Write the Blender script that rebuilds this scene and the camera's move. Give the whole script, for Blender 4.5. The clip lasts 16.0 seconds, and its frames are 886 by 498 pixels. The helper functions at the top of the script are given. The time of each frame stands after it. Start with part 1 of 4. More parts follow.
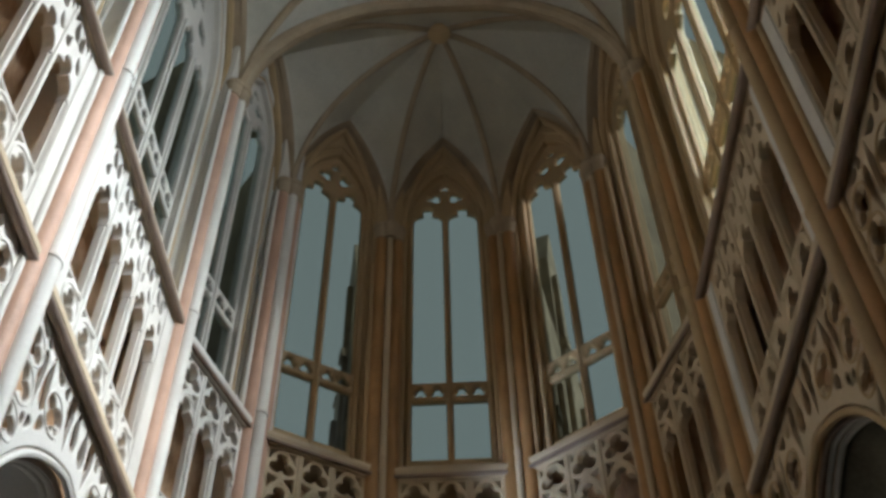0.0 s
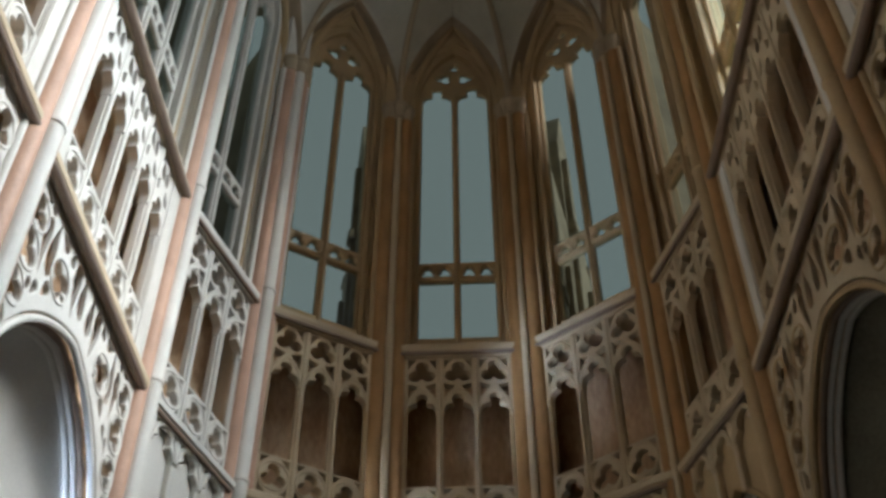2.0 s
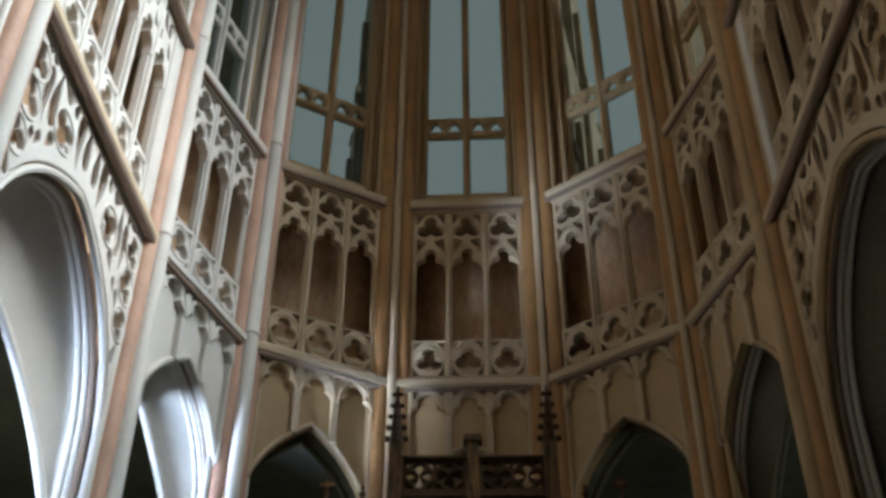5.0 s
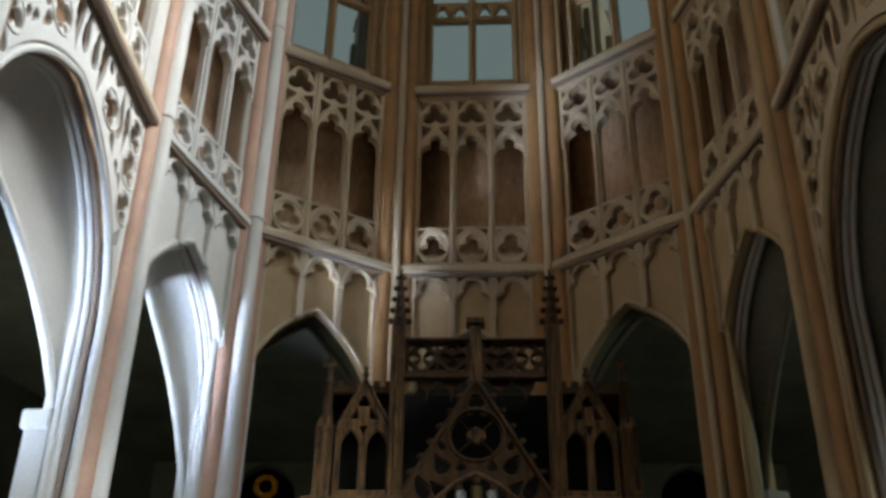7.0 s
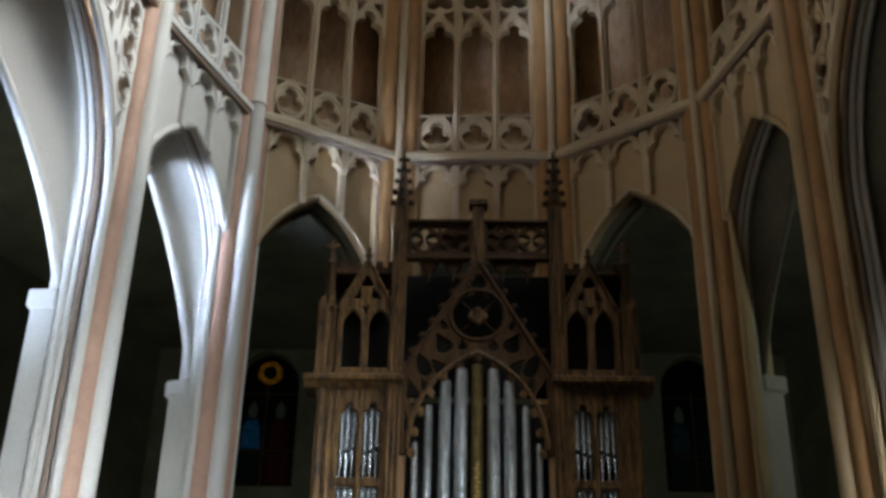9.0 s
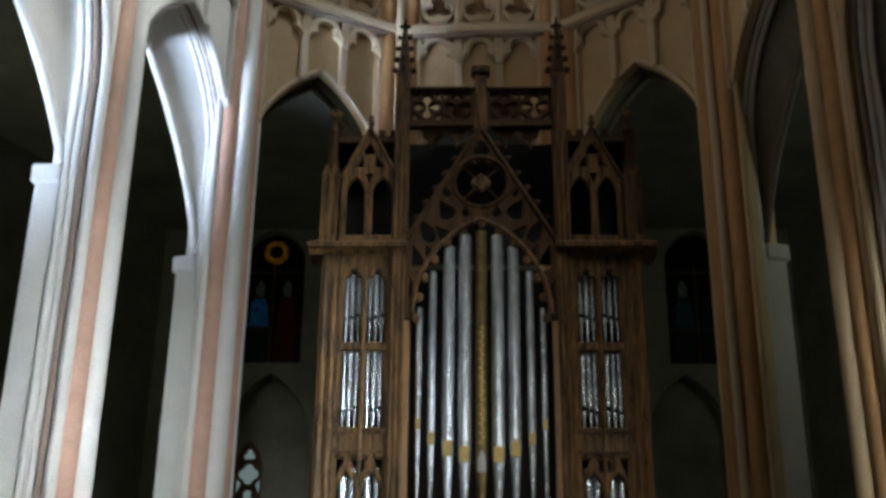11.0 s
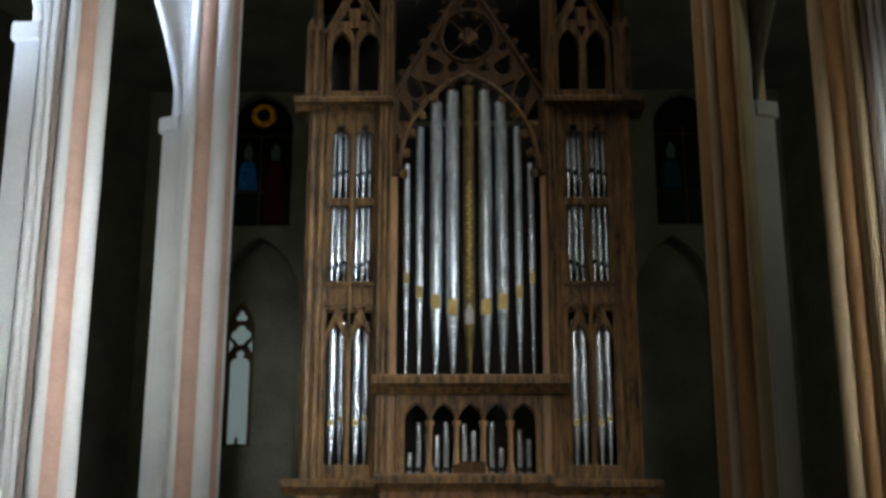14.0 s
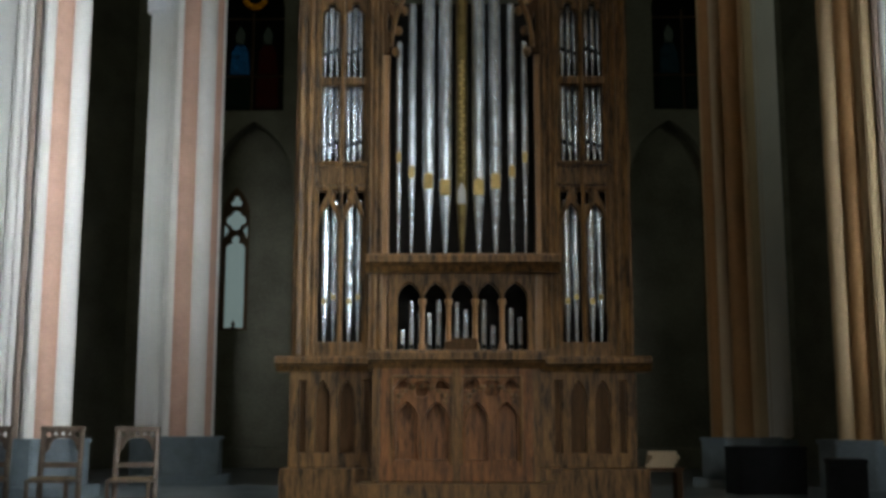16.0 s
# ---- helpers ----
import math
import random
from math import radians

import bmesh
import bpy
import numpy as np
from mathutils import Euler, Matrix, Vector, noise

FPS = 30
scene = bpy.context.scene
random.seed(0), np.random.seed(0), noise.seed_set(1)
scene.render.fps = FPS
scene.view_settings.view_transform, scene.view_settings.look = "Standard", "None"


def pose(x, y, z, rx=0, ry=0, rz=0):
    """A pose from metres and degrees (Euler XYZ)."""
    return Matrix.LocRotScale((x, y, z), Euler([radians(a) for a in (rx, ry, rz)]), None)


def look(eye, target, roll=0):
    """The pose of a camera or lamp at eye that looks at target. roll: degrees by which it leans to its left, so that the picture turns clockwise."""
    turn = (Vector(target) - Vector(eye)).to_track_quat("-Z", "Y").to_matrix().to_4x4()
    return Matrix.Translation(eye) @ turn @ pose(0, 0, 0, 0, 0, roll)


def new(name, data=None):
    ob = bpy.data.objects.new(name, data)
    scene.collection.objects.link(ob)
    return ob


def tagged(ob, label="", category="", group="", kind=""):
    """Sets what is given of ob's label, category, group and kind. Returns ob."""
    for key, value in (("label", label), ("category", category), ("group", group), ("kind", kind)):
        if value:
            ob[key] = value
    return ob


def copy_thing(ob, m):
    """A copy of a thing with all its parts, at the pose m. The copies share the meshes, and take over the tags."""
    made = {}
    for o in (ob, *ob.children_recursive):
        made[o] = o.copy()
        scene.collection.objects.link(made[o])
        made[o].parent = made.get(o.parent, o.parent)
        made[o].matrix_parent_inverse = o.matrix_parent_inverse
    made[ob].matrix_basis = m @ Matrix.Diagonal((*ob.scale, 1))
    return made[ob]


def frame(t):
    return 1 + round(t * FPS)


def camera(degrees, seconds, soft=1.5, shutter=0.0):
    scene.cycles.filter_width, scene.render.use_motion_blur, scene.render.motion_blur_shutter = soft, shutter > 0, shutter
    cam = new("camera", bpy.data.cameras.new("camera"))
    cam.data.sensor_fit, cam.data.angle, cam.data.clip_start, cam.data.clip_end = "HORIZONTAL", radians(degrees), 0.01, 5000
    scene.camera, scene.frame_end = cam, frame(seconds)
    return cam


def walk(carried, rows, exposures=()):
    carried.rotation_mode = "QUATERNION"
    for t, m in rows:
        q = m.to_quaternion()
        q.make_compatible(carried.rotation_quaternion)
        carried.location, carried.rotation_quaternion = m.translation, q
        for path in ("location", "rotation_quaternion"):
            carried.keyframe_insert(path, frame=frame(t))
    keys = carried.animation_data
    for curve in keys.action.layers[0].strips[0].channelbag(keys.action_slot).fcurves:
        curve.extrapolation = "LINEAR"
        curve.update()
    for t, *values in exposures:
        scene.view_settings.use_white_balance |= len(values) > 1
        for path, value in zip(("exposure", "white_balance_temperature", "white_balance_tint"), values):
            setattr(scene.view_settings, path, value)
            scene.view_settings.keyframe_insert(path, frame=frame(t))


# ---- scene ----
cam = camera(43.03, 16.0, soft=3.4)
# seconds, place in metres, pitch, roll, yaw in degrees
PATH = [
    (0, -0.041, -0.888, 1.760, 50.38, 0.83, 0.85),
    (0.5, -0.043, -0.794, 1.742, 49.37, 0.92, 0.79),
    (1, -0.039, -0.702, 1.726, 47.76, 0.73, 0.87),
    (1.5, -0.030, -0.617, 1.710, 46.06, 0.17, 0.70),
    (2, -0.022, -0.548, 1.696, 44.87, 0.10, 0.75),
    (2.5, -0.020, -0.495, 1.689, 43.59, 0.26, 1.06),
    (3, -0.023, -0.455, 1.691, 41.87, 0.07, 1.39),
    (5.5, -0.034, -0.297, 1.709, 36.62, -0.29, 0.98),
    (6, -0.033, -0.271, 1.704, 35.14, -0.40, 0.94),
    (6.5, -0.027, -0.253, 1.685, 33.94, -0.52, 0.90),
    (7, -0.022, -0.233, 1.651, 32.30, -0.66, 1.05),
    (7.5, -0.022, -0.203, 1.610, 30.58, -1.07, 1.00),
    (8, -0.021, -0.171, 1.571, 29.05, -1.08, 1.09),
    (8.5, -0.017, -0.146, 1.531, 28.12, -1.12, 0.99),
    (11, 0.015, -0.038, 1.273, 21.30, -0.58, 1.55),
    (11.5, 0.016, -0.026, 1.236, 19.92, -0.43, 1.60),
    (12, 0.019, -0.022, 1.207, 19.03, -0.40, 1.66),
    (12.5, 0.021, -0.019, 1.191, 18.12, -0.23, 1.62),
    (13, 0.026, -0.020, 1.175, 16.89, -0.29, 1.61),
    (13.5, 0.031, -0.023, 1.156, 15.86, -0.29, 1.26),
    (14, 0.037, -0.032, 1.132, 14.56, -0.08, 1.15),
    (14.5, 0.048, -0.034, 1.107, 13.09, -0.14, 1.31),
    (15, 0.061, -0.039, 1.075, 11.59, -0.33, 1.09),
    (15.5, 0.070, -0.036, 1.041, 10.33, -0.27, 0.95),
    (16, 0.078, -0.018, 1.024, 8.94, -0.06, 0.96),
]
walk(cam, [(t, pose(x, y, z, 90 + pitch, roll, yaw)) for t, x, y, z, pitch, roll, yaw in PATH],
     exposures=[(0.0, 0.0), (16.0, 0.0)])
from mathutils import geometry

# ---- light ----
world = bpy.data.worlds.new("sky")
scene.world = world
world.use_nodes = True
wn = world.node_tree
sky = wn.nodes.new("ShaderNodeTexSky")
sky.sky_type, sky.sun_disc = "NISHITA", False
sky.sun_elevation, sky.sun_rotation = radians(37), radians(97)
sky.air_density, sky.dust_density, sky.ozone_density = 1.0, 3.0, 1.0
hsv = wn.nodes.new("ShaderNodeHueSaturation")
hsv.inputs["Saturation"].default_value = 0.4
cloud = wn.nodes.new("ShaderNodeMix")
cloud.data_type, cloud.blend_type = "RGBA", "MIX"
cloud.inputs["Factor"].default_value = 0.86
cloud.inputs["B"].default_value = (1.75, 1.98, 1.93, 1)
wn.links.new(sky.outputs[0], hsv.inputs["Color"])
wn.links.new(hsv.outputs[0], cloud.inputs["A"])
wn.links.new(cloud.outputs["Result"], wn.nodes["Background"].inputs["Color"])
wn.nodes["Background"].inputs["Strength"].default_value = 0.105


def area(name, place, target, sx, sy, watts, colour, spread=180):
    data = bpy.data.lights.new(name, "AREA")
    data.shape, data.size, data.size_y, data.energy, data.color = "RECTANGLE", sx, sy, watts, colour
    data.spread = radians(spread)
    ob = new(name, data)
    ob.matrix_world = look(place, target)
    return ob


DAY = (0.81, 0.92, 1.0)
# added area lamps for daylight, the first two outside the clerestory windows
area("window_light", (8.2, 11.0, 25.6), (-5.6, 10.8, 13.5), 4.4, 10.0, 1000, DAY, 84)
area("window_light", (7.6, 5.4, 25.0), (-5.2, 11.0, 13.0), 3.8, 8.0, 700, DAY, 60)
# narrow beams added in aisles and west end, where no window is built
area("window_light", (11.5, -1.5, 4.5), (-7.8, 14.8, 3.0), 2.5, 5.0, 265, DAY, 24)
area("window_light", (1.0, -16.9, 6.0), (-4.7, 17.2, 4.5), 3.0, 5.0, 34, DAY, 10)
area("window_light", (-11.8, 8.9, 2.4), (-6.0, 14.2, 10.0), 1.6, 2.4, 115, (0.55, 0.72, 1.0), 20)
area("window_light", (-11.8, 11.0, 2.4), (-5.0, 17.0, 10.2), 1.6, 2.4, 60, (0.55, 0.72, 1.0), 15)
# at clerestory windows, aimed at the vault and the organ
area("window_light", (-7.2, 6.0, 23.0), (1.0, 14.5, 31.0), 3.6, 7.0, 40, DAY, 80)
area("window_light", (6.7, 5.6, 23.0), (-4.0, 14.6, 28.5), 3.6, 7.0, 150, DAY, 64)
area("window_light", (5.2, -0.1, 22.5), (0.0, 12.3, 1.0), 3.0, 6.0, 50, (0.97, 0.98, 0.92), 17)
# added fills without a window, for organ, right jamb and ambulatory
area("window_light", (1.0, -16.9, 8.0), (0.4, 12.0, 0.0), 5.0, 6.0, 26, (0.97, 0.98, 0.92), 15)
area("window_light", (10.9, -5.0, 5.0), (5.7, 13.7, 3.8), 1.5, 5.0, 30, DAY, 10)
area("window_light", (11.4, 16.0, 8.8), (1.0, 25.5, 12.0), 2.5, 4.0, 90, (0.86, 1.0, 0.86), 150)
area("window_light", (-11.8, 17.0, 8.8), (-1.0, 25.5, 12.0), 2.5, 4.0, 76, (0.86, 1.0, 0.82), 150)


sun = bpy.data.lights.new("sun", "SUN")
sun.energy, sun.angle, sun.color = 2.2, radians(13), (1.0, 0.96, 0.92)
sun_ob = new("sun", sun)
sun_ob.matrix_world = look((40, -5, 30), (0, 0, 0))


# ---- materials ----
def material(name, colour, rough=0.7, metal=0.0, vary=0.12, scale=3.0, fine=60.0, bump=0.15, stretch=(1, 1, 1), spread=0.0, dark=None, spec=0.4, sharp=0.2):
    m = bpy.data.materials.new(name)
    m.use_nodes = True
    nt = m.node_tree
    b = nt.nodes["Principled BSDF"]
    co = nt.nodes.new("ShaderNodeTexCoord")
    mp = nt.nodes.new("ShaderNodeMapping")
    mp.inputs["Scale"].default_value = stretch
    nt.links.new(co.outputs["Object"], mp.inputs["Vector"])
    n1 = nt.nodes.new("ShaderNodeTexNoise")
    n1.inputs["Scale"].default_value, n1.inputs["Detail"].default_value, n1.inputs["Roughness"].default_value = scale, 6, 0.6
    n2 = nt.nodes.new("ShaderNodeTexNoise")
    n2.inputs["Scale"].default_value, n2.inputs["Detail"].default_value = fine, 3
    for n in (n1, n2):
        nt.links.new(mp.outputs[0], n.inputs["Vector"])
    mix = nt.nodes.new("ShaderNodeMath")
    mix.operation = "MULTIPLY_ADD"
    mix.inputs[1].default_value = 0.65
    nt.links.new(n1.outputs[0], mix.inputs[0])
    half = nt.nodes.new("ShaderNodeMath")
    half.operation = "MULTIPLY"
    half.inputs[1].default_value = 0.35
    nt.links.new(n2.outputs[0], half.inputs[0])
    nt.links.new(half.outputs[0], mix.inputs[2])
    ramp = nt.nodes.new("ShaderNodeValToRGB")
    lo = dark or [c * (1 - 2 * vary) for c in colour]
    hi = [min(1, c * (1 + vary)) for c in colour]
    ramp.color_ramp.elements[0].position, ramp.color_ramp.elements[1].position = 0.5 - sharp, 0.5 + sharp
    ramp.color_ramp.elements[0].color, ramp.color_ramp.elements[1].color = (*lo, 1), (*hi, 1)
    nt.links.new(mix.outputs[0], ramp.inputs[0])
    out = ramp.outputs[0]
    if spread:
        info = nt.nodes.new("ShaderNodeObjectInfo")
        rng = nt.nodes.new("ShaderNodeMapRange")
        rng.inputs["To Min"].default_value, rng.inputs["To Max"].default_value = 1 - spread, 1 + spread
        nt.links.new(info.outputs["Random"], rng.inputs["Value"])
        h = nt.nodes.new("ShaderNodeHueSaturation")
        nt.links.new(rng.outputs[0], h.inputs["Value"])
        nt.links.new(out, h.inputs["Color"])
        out = h.outputs[0]
    nt.links.new(out, b.inputs["Base Color"])
    b.inputs["Roughness"].default_value, b.inputs["Metallic"].default_value = rough, metal
    b.inputs["Specular IOR Level"].default_value = spec
    if bump:
        bp = nt.nodes.new("ShaderNodeBump")
        bp.inputs["Strength"].default_value, bp.inputs["Distance"].default_value = bump, 0.02
        nt.links.new(mix.outputs[0], bp.inputs["Height"])
        nt.links.new(bp.outputs[0], b.inputs["Normal"])
    return m


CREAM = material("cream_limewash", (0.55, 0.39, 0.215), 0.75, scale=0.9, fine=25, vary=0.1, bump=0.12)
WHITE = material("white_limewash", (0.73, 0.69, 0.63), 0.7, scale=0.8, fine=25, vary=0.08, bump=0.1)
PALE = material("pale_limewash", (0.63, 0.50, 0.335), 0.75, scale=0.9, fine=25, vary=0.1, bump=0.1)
PEACH = material("peach_paint", (0.60, 0.36, 0.255), 0.6, scale=1.2, fine=30, vary=0.14, bump=0.08)
# the peach paint with the warm shade of apse and right put in
PEACHSHADE = material("shaded_peach_paint", (0.46, 0.25, 0.10), 0.65, scale=1.2, fine=30, vary=0.16, bump=0.08)
TAUPE = material("taupe_stone", (0.30, 0.22, 0.17), 0.7, scale=1.5, fine=30, vary=0.15)
RIB = material("rib_paint", (0.48, 0.37, 0.25), 0.8, scale=1.0, fine=25, vary=0.15)
# darkened plaster: shade of the aisles and the unlit webs is in the colour
DIM = material("dimmed_plaster", (0.15, 0.137, 0.098), 0.9, scale=0.8, fine=16, vary=0.25)
BROWN = material("brown_plaster", (0.58, 0.40, 0.25), 0.85, scale=0.55, fine=9, vary=0.3, stretch=(1.6, 0.5, 1), dark=(0.27, 0.135, 0.06))
VAULT = material("vault_plaster", (0.60, 0.565, 0.48), 0.85, scale=0.6, fine=18, vary=0.12)
GREY = material("blue_grey_stone", (0.20, 0.24, 0.26), 0.65, scale=2.2, fine=40, vary=0.22)
FLOORM = material("stone_floor", (0.16, 0.16, 0.16), 0.45, scale=1.2, fine=30, vary=0.25)
OAK = material("oak", (0.16, 0.085, 0.029), 0.5, spec=0.3, scale=3.0, fine=14, vary=0.46, stretch=(6, 0.7, 6), bump=0.3, spread=0.16, sharp=0.12)
OAKDARK = material("dark_oak", (0.085, 0.043, 0.016), 0.6, spec=0.2, scale=2.2, fine=22, vary=0.32, stretch=(6, 0.7, 6), bump=0.2)
OAKRED = material("reddish_oak", (0.19, 0.080, 0.027), 0.5, spec=0.3, scale=3.0, fine=16, vary=0.4, stretch=(6, 0.7, 6), bump=0.3, sharp=0.12)
OAKPALE = material("pale_oak", (0.36, 0.20, 0.09), 0.45, scale=2.2, fine=22, vary=0.25, stretch=(6, 0.7, 6), bump=0.15)
CHAIRW = material("chair_wood", (0.17, 0.12, 0.085), 0.5, scale=5, fine=40, vary=0.3)
# black that stands for shade in the organ case and pipe mouths
BLACK = material("inner_shade", (0.012, 0.010, 0.008), 0.9, vary=0.3)
TIN = material("tin", (0.70, 0.76, 0.80), 0.27, 0.78, scale=6, fine=34, vary=0.22, stretch=(1, 0.3, 1), bump=0.22, sharp=0.13)
SILVER = material("worn_silver", (0.45, 0.46, 0.46), 0.65, 0.3, scale=9, fine=50, vary=0.25)
GOLD = material("gilding", (0.50, 0.37, 0.15), 0.5, 1.0, scale=9, fine=50, vary=0.25, bump=0.15)
BRONZE = material("bronzed_pipe", (0.24, 0.18, 0.07), 0.38, 0.8, scale=6, fine=45, vary=0.3, stretch=(1, 1, 0.3), bump=0.05)
OUTSTONE = material("weathered_stone", (0.34, 0.28, 0.19), 0.9, scale=1.0, fine=20, vary=0.3)
RUSH = material("rush", (0.30, 0.22, 0.12), 0.8, scale=12, fine=80, vary=0.3)
PAPER = material("paper", (0.55, 0.44, 0.30), 0.8, vary=0.1)
CLOTH = material("dark_cloth", (0.02, 0.022, 0.025), 0.9, vary=0.3, scale=8)
GLASS = bpy.data.materials.new("window_glass")
GLASS.use_nodes = True
gn = GLASS.node_tree
gn.nodes.clear()
go = gn.nodes.new("ShaderNodeOutputMaterial")
gt, gg, gm = (gn.nodes.new(k) for k in ("ShaderNodeBsdfTransparent", "ShaderNodeBsdfGlossy", "ShaderNodeMixShader"))
gm.inputs[0].default_value = 0.006
gt.inputs[0].default_value = (0.80, 0.87, 0.86, 1)
gg.inputs["Roughness"].default_value = 0.4
gn.links.new(gt.outputs[0], gm.inputs[1])
gn.links.new(gg.outputs[0], gm.inputs[2])
gn.links.new(gm.outputs[0], go.inputs[0])


def tinted(name, colour):
    m = bpy.data.materials.new(name)
    m.use_nodes = True
    nt = m.node_tree
    nt.nodes.clear()
    o, t, g, mx, ns, rp = (nt.nodes.new(k) for k in ("ShaderNodeOutputMaterial", "ShaderNodeBsdfTransparent", "ShaderNodeBsdfGlossy", "ShaderNodeMixShader", "ShaderNodeTexNoise", "ShaderNodeValToRGB"))
    ns.inputs["Scale"].default_value = 6.0
    rp.color_ramp.elements[0].position, rp.color_ramp.elements[1].position = 0.35, 0.65
    rp.color_ramp.elements[0].color = (*[c * 0.35 for c in colour], 1)
    rp.color_ramp.elements[1].color = (*colour, 1)
    nt.links.new(ns.outputs[0], rp.inputs[0])
    nt.links.new(rp.outputs[0], t.inputs[0])
    mx.inputs[0].default_value = 0.04
    g.inputs["Roughness"].default_value = 0.15
    nt.links.new(t.outputs[0], mx.inputs[1])
    nt.links.new(g.outputs[0], mx.inputs[2])
    nt.links.new(mx.outputs[0], o.inputs[0])
    return m


BLUEG, REDG, YELG = tinted("blue_glass", (0.09, 0.27, 0.40)), tinted("red_glass", (0.16, 0.035, 0.025)), tinted("yellow_glass", (0.62, 0.38, 0.07))
TEALG = tinted("teal_glass", (0.07, 0.13, 0.14))
GREENG, DARKG, PALEG = tinted("green_glass", (0.03, 0.07, 0.05)), tinted("dark_glass", (0.03, 0.03, 0.025)), tinted("pale_glass", (0.22, 0.24, 0.20))


# ---- mesh helpers ----
def link(name, me, mat, parent=None, m=None, label="", smooth=False):
    if mat and not me.materials:
        me.materials.append(mat)
    if smooth:
        me.shade_smooth()
        me.set_sharp_from_angle(angle=radians(42))
    ob = new(name, me)
    if parent:
        ob.parent = parent
    if m is not None:
        ob.matrix_local = m
    if label:
        ob["label"] = label
    return ob


def part(name, bm, mat, parent=None, label="", m=None, smooth=False):
    me = bpy.data.meshes.new(name)
    bm.to_mesh(me)
    bm.free()
    return link(name, me, mat, parent, m, label, smooth)


def empty(name, m=None):
    ob = new(name)
    ob.empty_display_size = 0.2
    if m is not None:
        ob.matrix_local = m
    return ob


def inset(loop, amount):
    """A loop moved to its left side (for one that runs anticlockwise, inwards)."""
    n = len(loop)
    res = []
    for i in range(n):
        (x0, y0), (x1, y1), (x2, y2) = loop[i - 1], loop[i], loop[(i + 1) % n]
        a, b = Vector((x1 - x0, y1 - y0)), Vector((x2 - x1, y2 - y1))
        a, b = a.normalized(), b.normalized()
        k = Vector((-a.y - b.y, a.x + b.x))
        d = max(0.45, k.length / 2)
        k = k.normalized() * amount / d if k.length > 1e-6 else Vector((0, 0))
        res.append((x1 + k.x, y1 + k.y))
    return res


def plate_mesh(name, outline, holes, depth, bevel=0.02):
    """A flat slab with holes, in local x and y, its thickness along z from 0 to depth, with chamfered edges."""
    def tidy(loop, left):
        pts = [p for i, p in enumerate(loop) if math.dist(p, loop[i - 1]) > 1e-4]
        area2 = sum(pts[i - 1][0] * pts[i][1] - pts[i][0] * pts[i - 1][1] for i in range(len(pts)))
        return pts if (area2 > 0) == left else pts[::-1]
    loops = [tidy(outline, True)] + [tidy(h, False) for h in holes]
    small = [inset(lp, bevel) for lp in loops]
    flat = [p for lp in small for p in lp]
    edges, at = [], 0
    for lp in small:
        n = len(lp)
        edges += [(at + i, at + (i + 1) % n) for i in range(n)]
        at += n
    co, _, faces, orig, _, _ = geometry.delaunay_2d_cdt([Vector(p) for p in flat], edges, [], 0, 1e-6)
    pts = np.array([(c.x, c.y) for c in co])
    tris = np.array([f for f in faces if len(f) == 3], dtype=int)
    mid = pts[tris].mean(axis=1)
    inside = np.zeros(len(mid), dtype=bool)
    for lp in small:
        q = np.array(lp)
        r = np.roll(q, -1, axis=0)
        for (x0, y0), (x1, y1) in zip(q, r):
            if y0 != y1:
                hit = ((y0 > mid[:, 1]) != (y1 > mid[:, 1])) & (mid[:, 0] < (x1 - x0) * (mid[:, 1] - y0) / (y1 - y0) + x0)
                inside ^= hit
    tris = tris[inside]
    n = len(pts)
    verts = [(x, y, depth) for x, y in pts] + [(x, y, 0.0) for x, y in pts]
    polys = []
    for a, b, c in tris:
        (x0, y0), (x1, y1), (x2, y2) = pts[a], pts[b], pts[c]
        if (x1 - x0) * (y2 - y0) - (x2 - x0) * (y1 - y0) < 0:
            b, c = c, b
        polys += [(int(a), int(b), int(c)), (int(a) + n, int(c) + n, int(b) + n)]
    for lp, sm in zip(loops, small):
        k = len(lp)
        base = len(verts)
        for zz, src in ((depth, sm), (depth - bevel, lp), (bevel, lp), (0.0, sm)):
            verts += [(x, y, zz) for x, y in src]
        for level in range(3):
            for i in range(k):
                j = (i + 1) % k
                polys.append((base + level * k + i, base + (level + 1) * k + i, base + (level + 1) * k + j, base + level * k + j))
    me = bpy.data.meshes.new(name)
    me.from_pydata(verts, [], polys)
    bm = bmesh.new()
    bm.from_mesh(me)
    bmesh.ops.remove_doubles(bm, verts=bm.verts, dist=1e-5)
    bm.to_mesh(me)
    bm.free()
    return me


def plate(name, outline, holes, depth, mat, parent=None, w=0.0, bevel=0.02, label="", m=None):
    me = plate_mesh(name, outline, holes, depth, bevel)
    me.transform(Matrix.Translation((0, 0, w)))
    return link(name, me, mat, parent, m, label)


def box_bm(x0, x1, y0, y1, z0, z1, bevel=0.012, bm=None):
    own = bm or bmesh.new()
    geo = bmesh.ops.create_cube(own, size=1, matrix=Matrix.Translation(((x0 + x1) / 2, (y0 + y1) / 2, (z0 + z1) / 2)) @ Matrix.Diagonal((x1 - x0, y1 - y0, z1 - z0, 1)))
    if bevel:
        edges = list({e for v in geo["verts"] for e in v.link_edges})
        bmesh.ops.bevel(own, geom=edges, offset=bevel, segments=2, affect="EDGES")
    return own


def sweep_bm(profile, x0, x1, bm=None):
    """A closed profile of (y, z) drawn along x."""
    own = bm or bmesh.new()
    a = [own.verts.new((x0, y, z)) for y, z in profile]
    b = [own.verts.new((x1, y, z)) for y, z in profile]
    n = len(profile)
    for i in range(n):
        own.faces.new((a[i], a[(i + 1) % n], b[(i + 1) % n], b[i]))
    own.faces.new(a[::-1])
    own.faces.new(b)
    bmesh.ops.recalc_face_normals(own, faces=own.faces)
    return own


